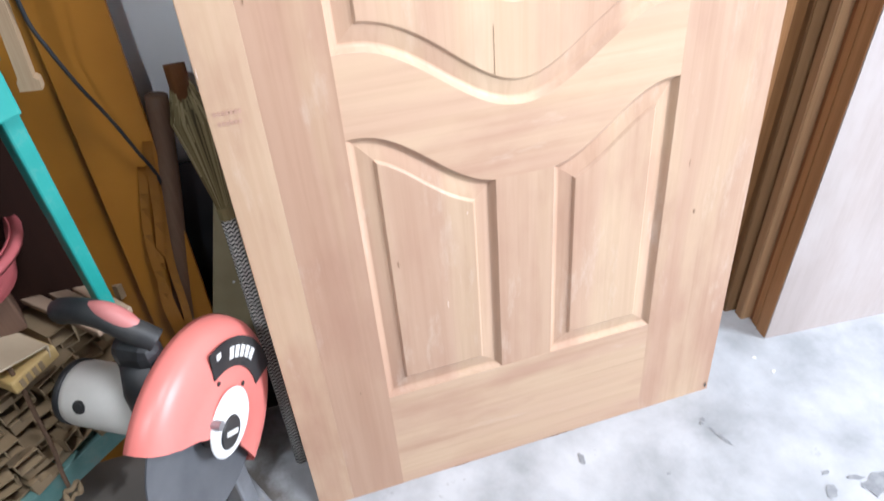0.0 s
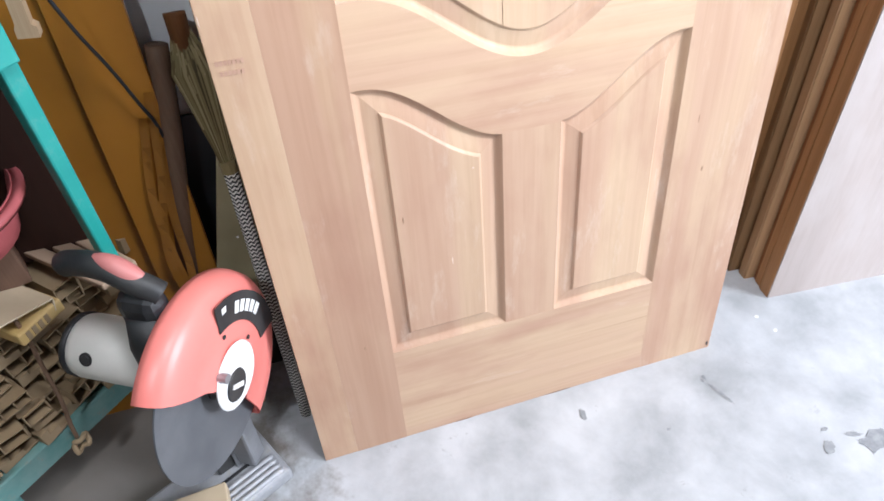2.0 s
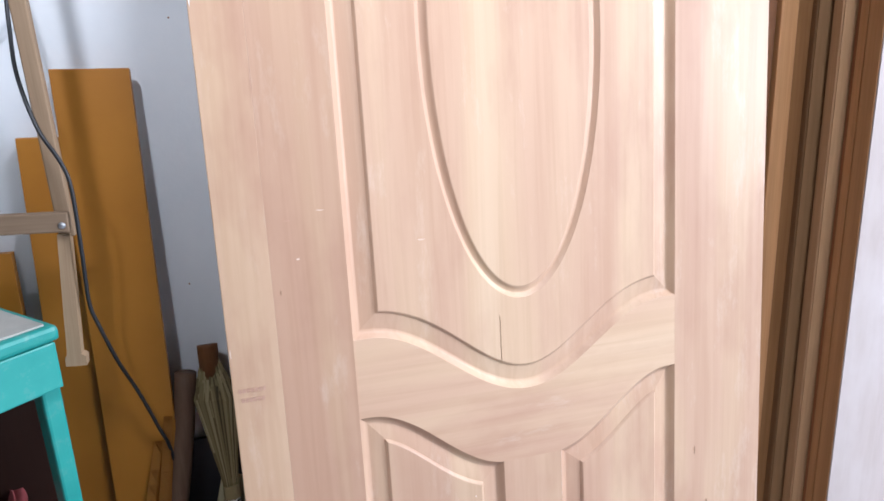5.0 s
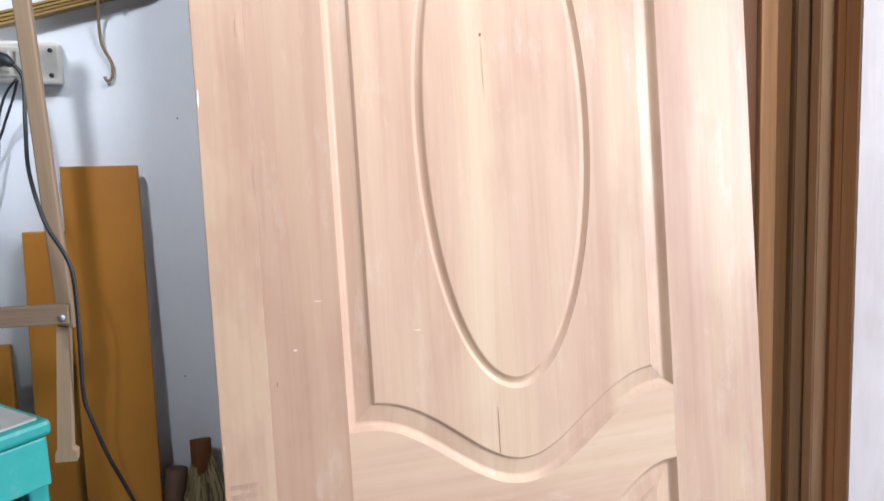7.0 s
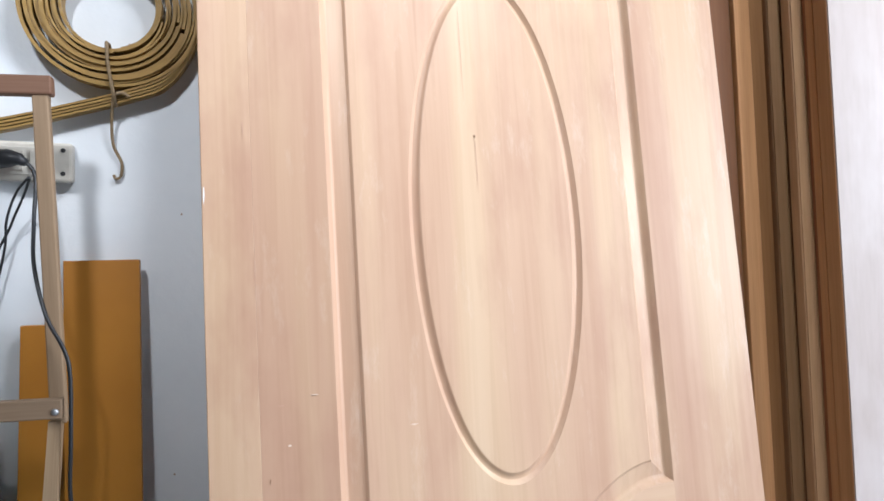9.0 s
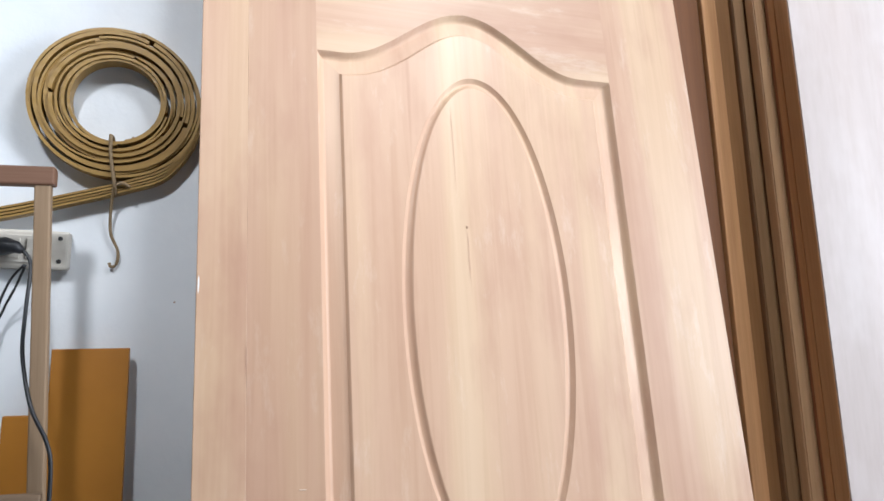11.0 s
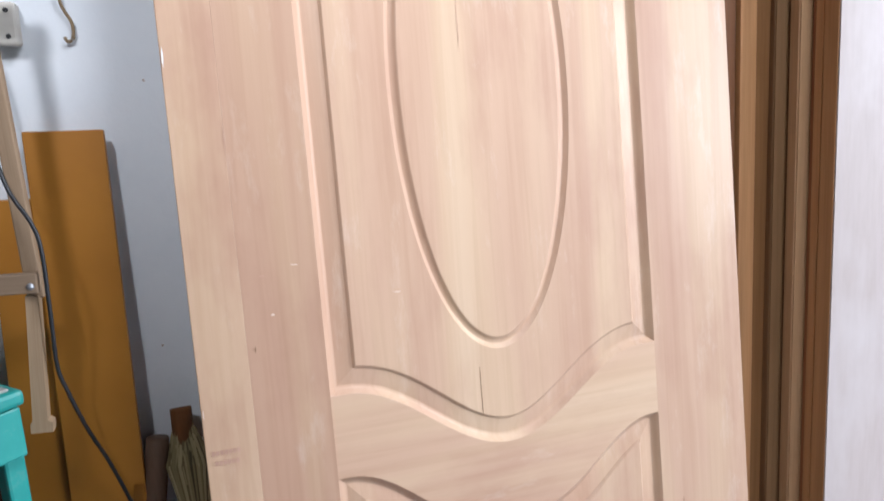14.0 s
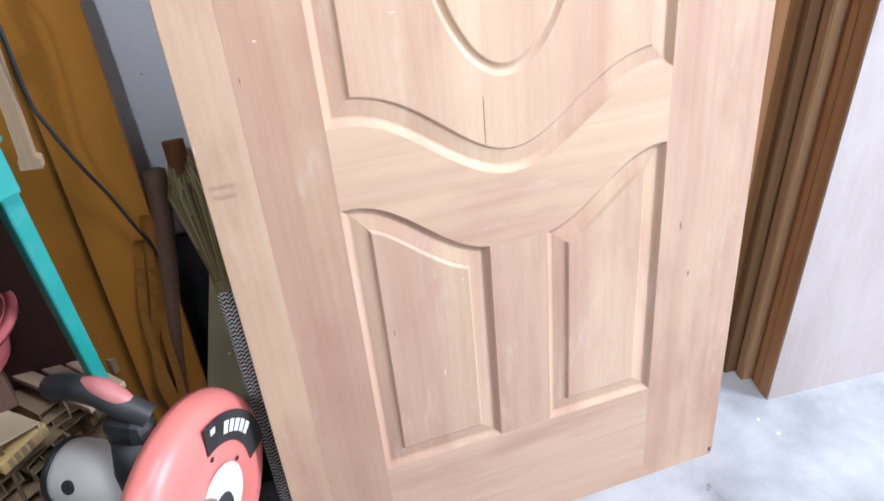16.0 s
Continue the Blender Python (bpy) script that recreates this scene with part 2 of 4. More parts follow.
def floor_material():
    m, n, l, b = shader("worn_screed", 0.42)
    vec = coords(n, l, (1, 1, 1), False)
    col = ramp(n, l, noise_tex(n, l, vec, 5.5, 7, 0.6, 0.15), [(0.32, (0.34, 0.355, 0.37)), (0.5, (0.47, 0.485, 0.505)), (0.66, (0.585, 0.60, 0.625))])
    dark = ramp(n, l, noise_tex(n, l, vec, 11.0, 6, 0.7, 0.4), [(0.65, (0, 0, 0)), (0.74, (0.75, 0.75, 0.75))])
    col = mix(n, l, "MIX", dark, col, (0.27, 0.27, 0.275))
    # brown sawdust and grime trodden in round the saw, with shade painted in
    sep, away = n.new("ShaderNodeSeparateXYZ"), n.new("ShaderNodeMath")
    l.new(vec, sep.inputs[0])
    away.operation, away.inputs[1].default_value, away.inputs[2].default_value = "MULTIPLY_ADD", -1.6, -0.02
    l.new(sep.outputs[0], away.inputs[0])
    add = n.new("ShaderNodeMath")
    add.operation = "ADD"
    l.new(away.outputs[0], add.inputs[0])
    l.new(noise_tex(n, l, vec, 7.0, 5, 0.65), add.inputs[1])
    grime_shade = ramp(n, l, add.outputs[0], [(0.52, (0, 0, 0)), (0.72, (0.85, 0.85, 0.85))])
    col = mix(n, l, "MIX", grime_shade, col, (0.15, 0.125, 0.10))
    l.new(col, b.inputs["Base Color"])
    bump(n, l, b, noise_tex(n, l, vec, 60, 5, 0.6), 0.25, 0.002)
    return m


MAT_FLOOR = floor_material()
MAT_KNOT = mottled("brown_knot", (0.22, 0.12, 0.065), (0.34, 0.21, 0.13), 90, 0.6)
MAT_FLECK = mottled("pale_filler", (0.66, 0.53, 0.43), (0.72, 0.60, 0.50), 90, 0.6)
MAT_STAMP = mottled("faded_red_ink", (0.47, 0.285, 0.205), (0.53, 0.335, 0.245), 60, 0.6)
MAT_SCUFF = mottled("grey_scuff", (0.25, 0.26, 0.275), (0.36, 0.37, 0.385), 60, 0.6)

# ---- builders ----


def part(name, bm, material, parent=None, label="", smooth=False, m=None):
    me = bpy.data.meshes.new(name)
    bmesh.ops.recalc_face_normals(bm, faces=bm.faces)
    bm.to_mesh(me)
    bm.free()
    if smooth:
        for p in me.polygons:
            p.use_smooth = True
    me.materials.append(material)
    ob = new(name, me)
    if parent:
        ob.parent = parent
    if m is not None:
        ob.matrix_basis = m
    if label:
        ob["label"] = label
    return ob


def thing(name, label, category, m=None, group="", kind=""):
    ob = new(name)
    ob.empty_display_size = 0.05
    if m is not None:
        ob.matrix_basis = m
    return tagged(ob, label, category, group, kind)


def box(x0, y0, z0, x1, y1, z1, bevel=0.0, bm=None, m=None):
    bm = bm or bmesh.new()
    made = bmesh.ops.create_cube(bm, size=1.0)["verts"]
    for v in made:
        v.co = Vector((x0 + (v.co.x + 0.5) * (x1 - x0), y0 + (v.co.y + 0.5) * (y1 - y0), z0 + (v.co.z + 0.5) * (z1 - z0)))
        if m is not None:
            v.co = m @ v.co
    if bevel:
        edges = list({e for v in made for e in v.link_edges})
        bmesh.ops.bevel(bm, geom=edges, offset=bevel, segments=2, affect="EDGES", profile=0.5)
    return bm


def tube(points, radius, sides=8, taper=None, bm=None, caps=True):
    """A round bar along points; taper gives the radius at each."""
    bm = bm or bmesh.new()
    pts = [Vector(p) for p in points]
    rings = []
    for k, p in enumerate(pts):
        d = (pts[min(k + 1, len(pts) - 1)] - pts[max(k - 1, 0)]).normalized()
        side = d.cross(Vector((0.31, 0.2, 0.93)) if abs(d.z) < 0.8 else Vector((1, 0.13, 0))).normalized()
        up = d.cross(side)
        r = taper[k] if taper else radius
        rings.append([bm.verts.new(p + r * (math.cos(a) * side + math.sin(a) * up)) for a in (2 * math.pi * j / sides for j in range(sides))])
    for a, b in zip(rings, rings[1:]):
        for j in range(sides):
            bm.faces.new((a[j], a[(j + 1) % sides], b[(j + 1) % sides], b[j]))
    if caps:
        bm.faces.new(rings[0])
        bm.faces.new(rings[-1][::-1])
    return bm


def smooth_path(points, steps=8):
    """A soft curve through points."""
    pts = [Vector(p) for p in points]
    pts = [2 * pts[0] - pts[1]] + pts + [2 * pts[-1] - pts[-2]]
    out = []
    for a, b, c, d in zip(pts, pts[1:], pts[2:], pts[3:]):
        for k in range(steps):
            t = k / steps
            out.append(0.5 * (2 * b + (c - a) * t + (2 * a - 5 * b + 4 * c - d) * t * t + (3 * b - a - 3 * c + d) * t ** 3))
    return out + [pts[-2]]


def lathe(profile, sides=32, m=None, bm=None, arc=(0, 360), closed=True):
    """Turns (radius, height) about z."""
    bm = bm or bmesh.new()
    full = abs(arc[1] - arc[0]) >= 360
    count = sides if full else sides + 1
    cols = []
    for j in range(count):
        a = radians(arc[0] + (arc[1] - arc[0]) * j / sides)
        co = [Vector((r * math.cos(a), r * math.sin(a), h)) for r, h in profile]
        cols.append([bm.verts.new(m @ c if m is not None else c) for c in co])
    for j in range(sides):
        a, b = cols[j], cols[(j + 1) % count]
        for k in range(len(profile) - 1):
            bm.faces.new((a[k], b[k], b[k + 1], a[k + 1]))
    bmesh.ops.remove_doubles(bm, verts=bm.verts, dist=1e-5)
    return bm


def slab(outline, y0, y1, bevel=0.0):
    """A board from an (x, z) outline, from y0 (front) to y1."""
    bm = bmesh.new()
    front = [bm.verts.new((x, y0, z)) for x, z in outline]
    back = [bm.verts.new((x, y1, z)) for x, z in outline]
    bm.faces.new(front)
    bm.faces.new(back[::-1])
    for k in range(len(outline)):
        j = (k + 1) % len(outline)
        bm.faces.new((front[j], front[k], back[k], back[j]))
    return bm


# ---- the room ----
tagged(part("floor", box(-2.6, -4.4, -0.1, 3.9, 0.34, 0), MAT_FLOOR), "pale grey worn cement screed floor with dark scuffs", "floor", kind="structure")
WALL_Y = 0.335
rng = random.Random(5)
for x, y, lx, ly, turn in ((0.853, -0.118, 0.005, 0.036, 20), (0.842, -0.07, 0.006, 0.008, 0), (0.835, -0.078, 0.004, 0.005, 0), (1.082, -0.315, 0.045, 0.022, 15), (1.05, -0.29, 0.02, 0.006, -20), (0.985, -0.300, 0.018, 0.012, 40), (1.002, -0.262, 0.012, 0.005, 10), (0.547, -0.07, 0.007, 0.018, 0), (1.06, 0.04, 0.006, 0.006, 0), (1.075, -0.01, 0.007, 0.005, 30), (0.70, -0.16, 0.006, 0.004, 10)):
    bm = bmesh.new()
    m = pose(x, y, 0.0012, 0, 0, turn)
    bm.faces.new([bm.verts.new(m @ Vector((lx * rng.uniform(0.55, 1.1) * math.cos(k * 0.3696), ly * rng.uniform(0.55, 1.1) * math.sin(k * 0.3696), 0))) for k in range(17)])
    part("scuff", bm, MAT_WHITE if max(lx, ly) < 0.0075 and x > 0.9 else MAT_SCUFF, bpy.data.objects["floor"], "small worn patch")
tagged(part("wall_north", box(-2.6, WALL_Y, -0.1, 3.9, WALL_Y + 0.15, 3.15), MAT_WALL), "whitewashed rough plaster workshop wall", "wall", kind="structure")
for x, z in ((-0.036, 1.352), (-0.058, 0.935), (-0.105, 1.62)):
    part("speck", lathe([(0.0, -0.0006), (0.0012, -0.0004), (0.0016, 0)], 8, pose(x, WALL_Y, z, -90, 0, 0)), MAT_KNOT, bpy.data.objects["wall_north"], "small dark speck")
# unseen closing walls, dark so that little light bounces back
tagged(part("wall_west", box(-2.6, -4.4, -0.1, -2.45, WALL_Y, 3.15), MAT_DIM), "unseen closing wall, kept dark to cut bounced light", "wall", kind="structure")
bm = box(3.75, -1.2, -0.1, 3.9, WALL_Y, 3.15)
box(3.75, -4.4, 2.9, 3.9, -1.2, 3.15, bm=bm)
tagged(part("wall_east", bm, MAT_DIM), "unseen closing wall, kept dark to cut bounced light, with a wide opening", "wall", kind="structure")
bm = box(-2.6, -4.55, -0.1, 1.2, -4.4, 3.15)
box(3.75, -4.55, -0.1, 3.9, -4.4, 3.15, bm=bm)
box(1.2, -4.55, 2.9, 3.75, -4.4, 3.15, bm=bm)
tagged(part("wall_south", bm, MAT_DIM), "unseen closing wall, kept dark to cut bounced light, with a wide opening", "wall", kind="structure")
# unseen ceiling; its hole edges are set to cut off the lamps' beams
bm = box(-2.6, -4.55, 3.0, -0.95, WALL_Y, 3.15)
for x0, x1 in ((-0.37, 0.55), (1.45, 3.9)):
    box(x0, -4.55, 3.0, x1, WALL_Y, 3.15, bm=bm)
for x0, x1, y0, y1 in ((-0.95, -0.37, -2.05, -1.4), (0.55, 1.45, -1.55, -0.65)):
    box(x0, -4.55, 3.0, x1, y0, 3.15, bm=bm)
    box(x0, y1, 3.0, x1, WALL_Y, 3.15, bm=bm)
tagged(part("ceiling", bm, MAT_DIM), "unseen dark ceiling, its two holes cut to bound the lamps' light", "ceiling", kind="structure")
# unseen blocker added to shade the lower left; slot lets the motor be lit
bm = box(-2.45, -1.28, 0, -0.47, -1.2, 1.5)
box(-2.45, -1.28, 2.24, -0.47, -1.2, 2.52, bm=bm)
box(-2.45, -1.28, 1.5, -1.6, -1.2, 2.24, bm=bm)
tagged(part("wall_partition", bm, MAT_DIM), "unseen slotted blocker added to shade the lower left corner", "wall", kind="structure")
tagged(part("ground", box(-40, -60, -0.25, 40, 40, -0.12), MAT_FLOOR), "grey paved yard outside the shop", "ground", kind="structure")

# ---- the leaning panelled door ----
LEAN = 7.0
DOOR_W, DOOR_H, DOOR_T = 0.9, 2.08, 0.04
XL, XR = 0.174, 0.721
LX1, RX0 = 0.401, 0.502
BOTTOM = 0.253
door = thing("panelled_door", "unfinished pale wooden door with carved oval and waved panels, leaning on the wall", "door", pose(0, 0, 0, -LEAN, 0, 0))


def clip01(v):
    return max(0.0, min(1.0, v))


def wave_upper(x):
    return 0.840 - 0.059 * math.cos(math.pi * clip01(abs(x - 0.4475) / 0.25))


def wave_lower(x):
    return 0.7195 - 0.0575 * math.cos(math.pi * clip01((abs(x - 0.4495) - 0.04) / 0.22))


def wave_top(x):
    return 1.816 + 0.050 * math.cos(math.pi * clip01(abs(x - 0.435) / 0.22))


def along(x0, x1, f, count):
    return [(x0 + (x1 - x0) * k / count, f(x0 + (x1 - x0) * k / count)) for k in range(count + 1)]


part("stile_board", box(0, 0, 0, 0.0685, DOOR_T, DOOR_H, 0.0012), MAT_STILE, door)
part("stile_board", box(0.0685, 0.0003, 0, XL, DOOR_T, DOOR_H), MAT_STILE, door)
part("stile_board", box(XR, 0.0003, 0, DOOR_W, DOOR_T, DOOR_H), MAT_DOOR, door)
part("bottom_rail", slab([(XL, 0.001), (XR, 0.001), (XR, BOTTOM), (XL, BOTTOM)], 0.0004, DOOR_T), MAT_DOOR_X, door)
part("middle_rail", slab(along(XL, XR, wave_lower, 56) + along(XR, XL, wave_upper, 56), 0.0004, DOOR_T), MAT_DOOR_X, door)
part("top_rail", slab(along(XL, XR, wave_top, 56) + [(XR, DOOR_H), (XL, DOOR_H)], 0.0004, DOOR_T), MAT_DOOR_X, door)
part("mullion", slab([(LX1, BOTTOM)] + [(RX0, BOTTOM)] + along(RX0, LX1, wave_lower, 8), 0.0008, DOOR_T - 0.002), MAT_DOOR, door)

# depth of the panel's moulding against its distance from the opening's edge
PROFILE = [(0.0, 0.0006), (0.0012, 0.0014), (0.0045, 0.0056), (0.0078, 0.0086), (0.0098, 0.0096), (0.0125, 0.0098), (0.0345, 0.0054), (0.0362, 0.0052), (0.0388, 0.0018), (0.0408, 0.0010)]
GROOVE = [(0.0, 0.0010), (0.0012, 0.0017), (0.0064, 0.0070), (0.0078, 0.0074), (0.0155, 0.0036), (0.0172, 0.0014), (0.0195, 0.0010)]


def panel_ring(x0, x1, low, high, d, count):
    """The opening's outline, moved inwards by d; returns it with the numbers of its corners."""
    def edge(f, x, way):
        slope = (f(x + 0.001) - f(x - 0.001)) / 0.002
        return f(x) + way * d * math.sqrt(1 + slope * slope)
    xs = [x0 + d + (x1 - x0 - 2 * d) * k / count for k in range(count + 1)]
    ring = [(x, edge(low, x, 1)) for x in xs]
    ring += [(x, edge(high, x, -1)) for x in reversed(xs)]
    return ring, (0, count, count + 1, 2 * count + 1)


def panel_mesh(x0, x1, low, high, count, oval=None):
    bm = bmesh.new()
    rings = []
    for d, y in PROFILE:
        outline, corners = panel_ring(x0, x1, low, high, d, count)
        rings.append([bm.verts.new((x, y, z)) for x, z in outline])
    total = len(rings[0])
    for a, b in zip(rings, rings[1:]):
        for k in range(total):
            f = bm.faces.new((a[k], a[(k + 1) % total], b[(k + 1) % total], b[k]))
            f.smooth = True
        for k in corners:
            bm.edges.get((a[k], b[k])).smooth = False
    for r in (rings[-1], rings[5], rings[7]):
        for k in range(total):
            bm.edges.get((r[k], r[(k + 1) % total])).smooth = False
    if not oval:
        bm.faces.new(rings[-1])
        return bm
    cx, cz, ax, az = oval
    loops = []
    for shrink, y in GROOVE:
        loops.append([bm.verts.new((cx + (ax - shrink) * math.cos(a), y, cz + (az - shrink) * math.sin(a))) for a in (2 * math.pi * k / 144 for k in range(144))])
    for a, b in zip(loops, loops[1:]):
        for k in range(144):
            f = bm.faces.new((a[k], a[(k + 1) % 144], b[(k + 1) % 144], b[k]))
            f.smooth = True
    bm.faces.new(loops[-1])
    for r in (loops[0], loops[-1]):
        for k in range(144):
            bm.edges.get((r[k], r[(k + 1) % 144])).smooth = False
    edges = [bm.edges.get((r[k], r[(k + 1) % len(r)])) for r in (rings[-1], loops[0]) for k in range(len(r))]
    bmesh.ops.triangle_fill(bm, edges=edges, use_beauty=False, use_dissolve=False, normal=(0, -1, 0))
    return bm


def level(x):
    return BOTTOM


OVAL = (0.443, 1.337, 0.146, 0.407)
part("upper_panel", panel_mesh(XL, XR, wave_upper, wave_top, 64, OVAL), MAT_DOOR, door, "tall panel with a carved oval groove")
for a, b in ((XL, LX1), (RX0, XR)):
    part("lower_panel", panel_mesh(a, b, level, wave_lower, 32), MAT_DOOR, door, "raised lower panel with a waved top")

STAMP_Z = 0.846
MARKS = ((0.787, 0.507, 0.004, 0.012, MAT_KNOT, "knot"), (0.762, 0.612, 0.002, 0.02, MAT_KNOT, "knot"), (0.143, 1.094, 0.011, 0.002, MAT_FLECK, "fleck"), (0.097, 1.083, 0.010, 0.0015, MAT_STAMP, "knot"),
         (0.0675, 1.272, 0.001, 0.045, MAT_STAMP, "knot"), (0.058, 1.475, 0.001, 0.03, MAT_STAMP, "knot"), (0.079, 0.983, 0.002, 0.008, MAT_KNOT, "knot"), (0.107, 1.028, 0.006, 0.003, MAT_FLECK, "fleck"),
         (0.124, 0.285, 0.002, 0.007, MAT_KNOT, "knot"), (0.893, 0.016, 0.006, 0.016, MAT_CABLE, "chip"), (0.30, 0.003, 0.05, 0.003, MAT_KNOT, "chip"), (0.003, 1.38, 0.0024, 0.026, MAT_WHITE, "chip"), (0.003, 0.905, 0.002, 0.014, MAT_FLECK, "chip"), (0.52, 0.003, 0.08, 0.003, MAT_KNOT, "chip"), (0.412, 1.474, 0.004, 0.006, MAT_KNOT, "panel_fleck"), (0.4125, 1.43, 0.0012, 0.10, MAT_STAMP, "panel_fleck"), (0.398, 1.62, 0.0010, 0.16, MAT_STAMP, "panel_fleck"), (0.35, 0.613, 0.003, 0.005, MAT_FLECK, "panel_fleck"),
         (0.286, 1.038, 0.012, 0.003, MAT_FLECK, "panel_fleck"), (0.304, 0.437, 0.003, 0.016, MAT_FLECK, "panel_fleck"), (0.226, 0.544, 0.0015, 0.02, MAT_KNOT, "panel_fleck"))
# stamp, knots, flecks and the panel's glue joint
for x, z, w, h, mat, nm in MARKS:
    bm = bmesh.new()
    rng = random.Random(int(x * 9000 + z * 700))
    bm.faces.new([bm.verts.new((x + w / 2 * math.cos(k * 0.5236) * rng.uniform(0.6, 1.15), 0, z + h / 2 * math.sin(k * 0.5236) * rng.uniform(0.6, 1.15))) for k in range(12)])
    part(nm, bm, mat, door, "", False, pose(0, -0.0009, 0) if nm != "panel_fleck" else pose(0, 0.0002, 0))
for row in range(2):
    for k in range(7 - row):
        part("stamp_bar", box(0.008 + 0.0055 * k + 0.003 * row, -0.0008, STAMP_Z - 0.014 * row, 0.0122 + 0.0055 * k + 0.003 * row, -0.0005, STAMP_Z + 0.006 - 0.014 * row), MAT_STAMP, door, "faint reddish stamp bar")
part("glue_joint", box(0.4046, 0.0004, 0.832, 0.4053, 0.0008, 0.905), MAT_KNOT, door, "thin dark glue joint")

# ---- stack of flush doors ----
def leaning(x, y, turn, ahead, aside):
    """A frame on the floor, turned by degrees, that leans by the given slopes in y and x."""
    up = Vector((aside, ahead, 1)).normalized()
    across = Vector((math.cos(radians(turn)), math.sin(radians(turn)), 0))
    across = (across - up * across.dot(up)).normalized()
    back = up.cross(across)
    return Matrix.Translation((x, y, 0)) @ Matrix((across, back, up)).transposed().to_4x4()


STACK = leaning(1.121, 0.082, -5, 0.0575, 0.0175)


def flush_door(dx, dy, width, label, front, edges):
    ob = thing("flush_door", label, "door", STACK @ Matrix.Translation((dx, dy, 0)), "stack of flush doors")
    part("face", box(0.0015, 0, 0.001, width, 0.003, 2.05), front, ob)
    y = 0.003
    for mat, t, inset in edges:
        part("edge_strip", box(inset, y + 0.0004, 0, width, y + t - 0.0004, 2.05, 0.0012), mat, ob)
        y += t
    return ob


flush_door(0, 0, 0.8, "flush door with whitish veneer face and brown wooden edge, leaning", MAT_WHITE_FACE, [(MAT_EDGE_BROWN, 0.034, 0.0)])
flush_door(0.003, 0.0385, 0.8, "flush door with brown edge and a reddish strip, in a leaning stack", MAT_EDGE_BROWN, [(MAT_EDGE_BROWN, 0.019, 0.0), (MAT_EDGE_RED, 0.011, 0.003)])
flush_door(-0.020, 0.073, 0.8, "flush door with a light wooden edge, in a leaning stack", MAT_EDGE_LIGHT, [(MAT_EDGE_LIGHT, 0.024, 0.0), (MAT_EDGE_OLIVE, 0.006, 0.006)])
flush_door(-0.046, 0.107, 0.78, "flush door with a dull olive wooden edge, in a leaning stack", MAT_EDGE_OLIVE, [(MAT_EDGE_OLIVE, 0.018, 0.0)])
for x, w, y, mat, label in ((1.060, 0.112, 0.2135, MAT_PLANK, "broad brown wooden plank leaning against the wall"), (1.018, 0.039, 0.206, MAT_EDGE_BROWN, "narrow brown batten leaning between wider planks"), (0.90, 0.114, 0.2135, MAT_PLANK_RED, "dark reddish brown plank leaning against the wall")):
    ob = part("brown_plank", box(0, 0, 0, w, 0.020, 2.15, 0.002), mat, m=pose(x, y, 0, -3.1, 0.6, 0))
    tagged(ob, label, "plank", "planks against the wall")

# ---- ochre boards against the wall ----


def lean_board(x0, x1, z1, y_foot, y_top, label, tilt=0.0):
    a = math.degrees(math.atan2(y_top - y_foot, z1))
    ob = part("ochre_board", box(0, 0, 0, x1 - x0, 0.016, z1 / math.cos(radians(a)), 0.001), MAT_YELLOW, m=pose(x0, y_foot, 0, -a, tilt, 0))
    return tagged(ob, label, "board", "ochre boards")


lean_board(-0.2135, -0.1095, 1.283, 0.215, 0.300, "tall narrow ochre laminated board leaning on the white wall", 0.6)
lean_board(-0.295, -0.175, 1.19, 0.240, 0.306, "shorter ochre laminated board behind a taller one", 1.7)
lean_board(-0.80, -0.298, 1.02, 0.265, 0.315, "wide low ochre laminated board leaning on the wall")

# ---- teal stool on the pile ----
TU, TV = Vector((-0.74, -0.67, 0)).normalized(), Vector((-0.67, 0.74, 0)).normalized()


def turned(x, y, z=0.0):
    """A frame whose x runs back along the pile's end and y along the mouldings."""
    return Matrix.Translation((x, y, z)) @ Matrix(((-TU.x, TV.x, 0, 0), (-TU.y, TV.y, 0, 0), (0, 0, 1, 0), (0, 0, 0, 1)))


stool = thing("plastic_stool", "long turquoise plastic stool with dusty top, on the pile", "stool", turned(-0.203, 0.128))
part("seat", box(-0.46, 0.0, 0.945, 0, 0.262, 0.966, 0.006), MAT_TEAL, stool)
part("dust_layer", box(-0.45, 0.012, 0.9655, -0.012, 0.254, 0.969, 0.001), MAT_DUST, stool, "grey sawdust lying on the seat")
part("skirt", box(-0.455, 0.004, 0.878, -0.006, 0.016, 0.944, 0.003), MAT_TEAL, stool)
part("skirt", box(-0.455, 0.246, 0.878, -0.006, 0.258, 0.944, 0.003), MAT_TEAL, stool)
part("skirt", box(-0.018, 0.018, 0.878, -0.006, 0.25, 0.944, 0.003), MAT_TEAL, stool)


def stool_leg(x0, y0, x1, y1):
    bm = bmesh.new()
    for w, z, x, y in ((0.027, 0.944, x0, y0), (0.023, PILE_TOP_Z, x1, y1)):
        for a, b in ((0, 0), (1, 0), (1, 1), (0, 1)):
            bm.verts.new((x + (a - 0.5) * w, y + (b - 0.5) * w, z))
    v = list(bm.verts)
    bm.faces.new(v[:4])
    bm.faces.new(v[4:][::-1])
    for k in range(4):
        bm.faces.new((v[k], v[(k + 1) % 4], v[4 + (k + 1) % 4], v[4 + k]))
    bmesh.ops.bevel(bm, geom=list(bm.edges), offset=0.004, segments=2, affect="EDGES", profile=0.5)
    return bm


PILE_TOP_Z = 0.512
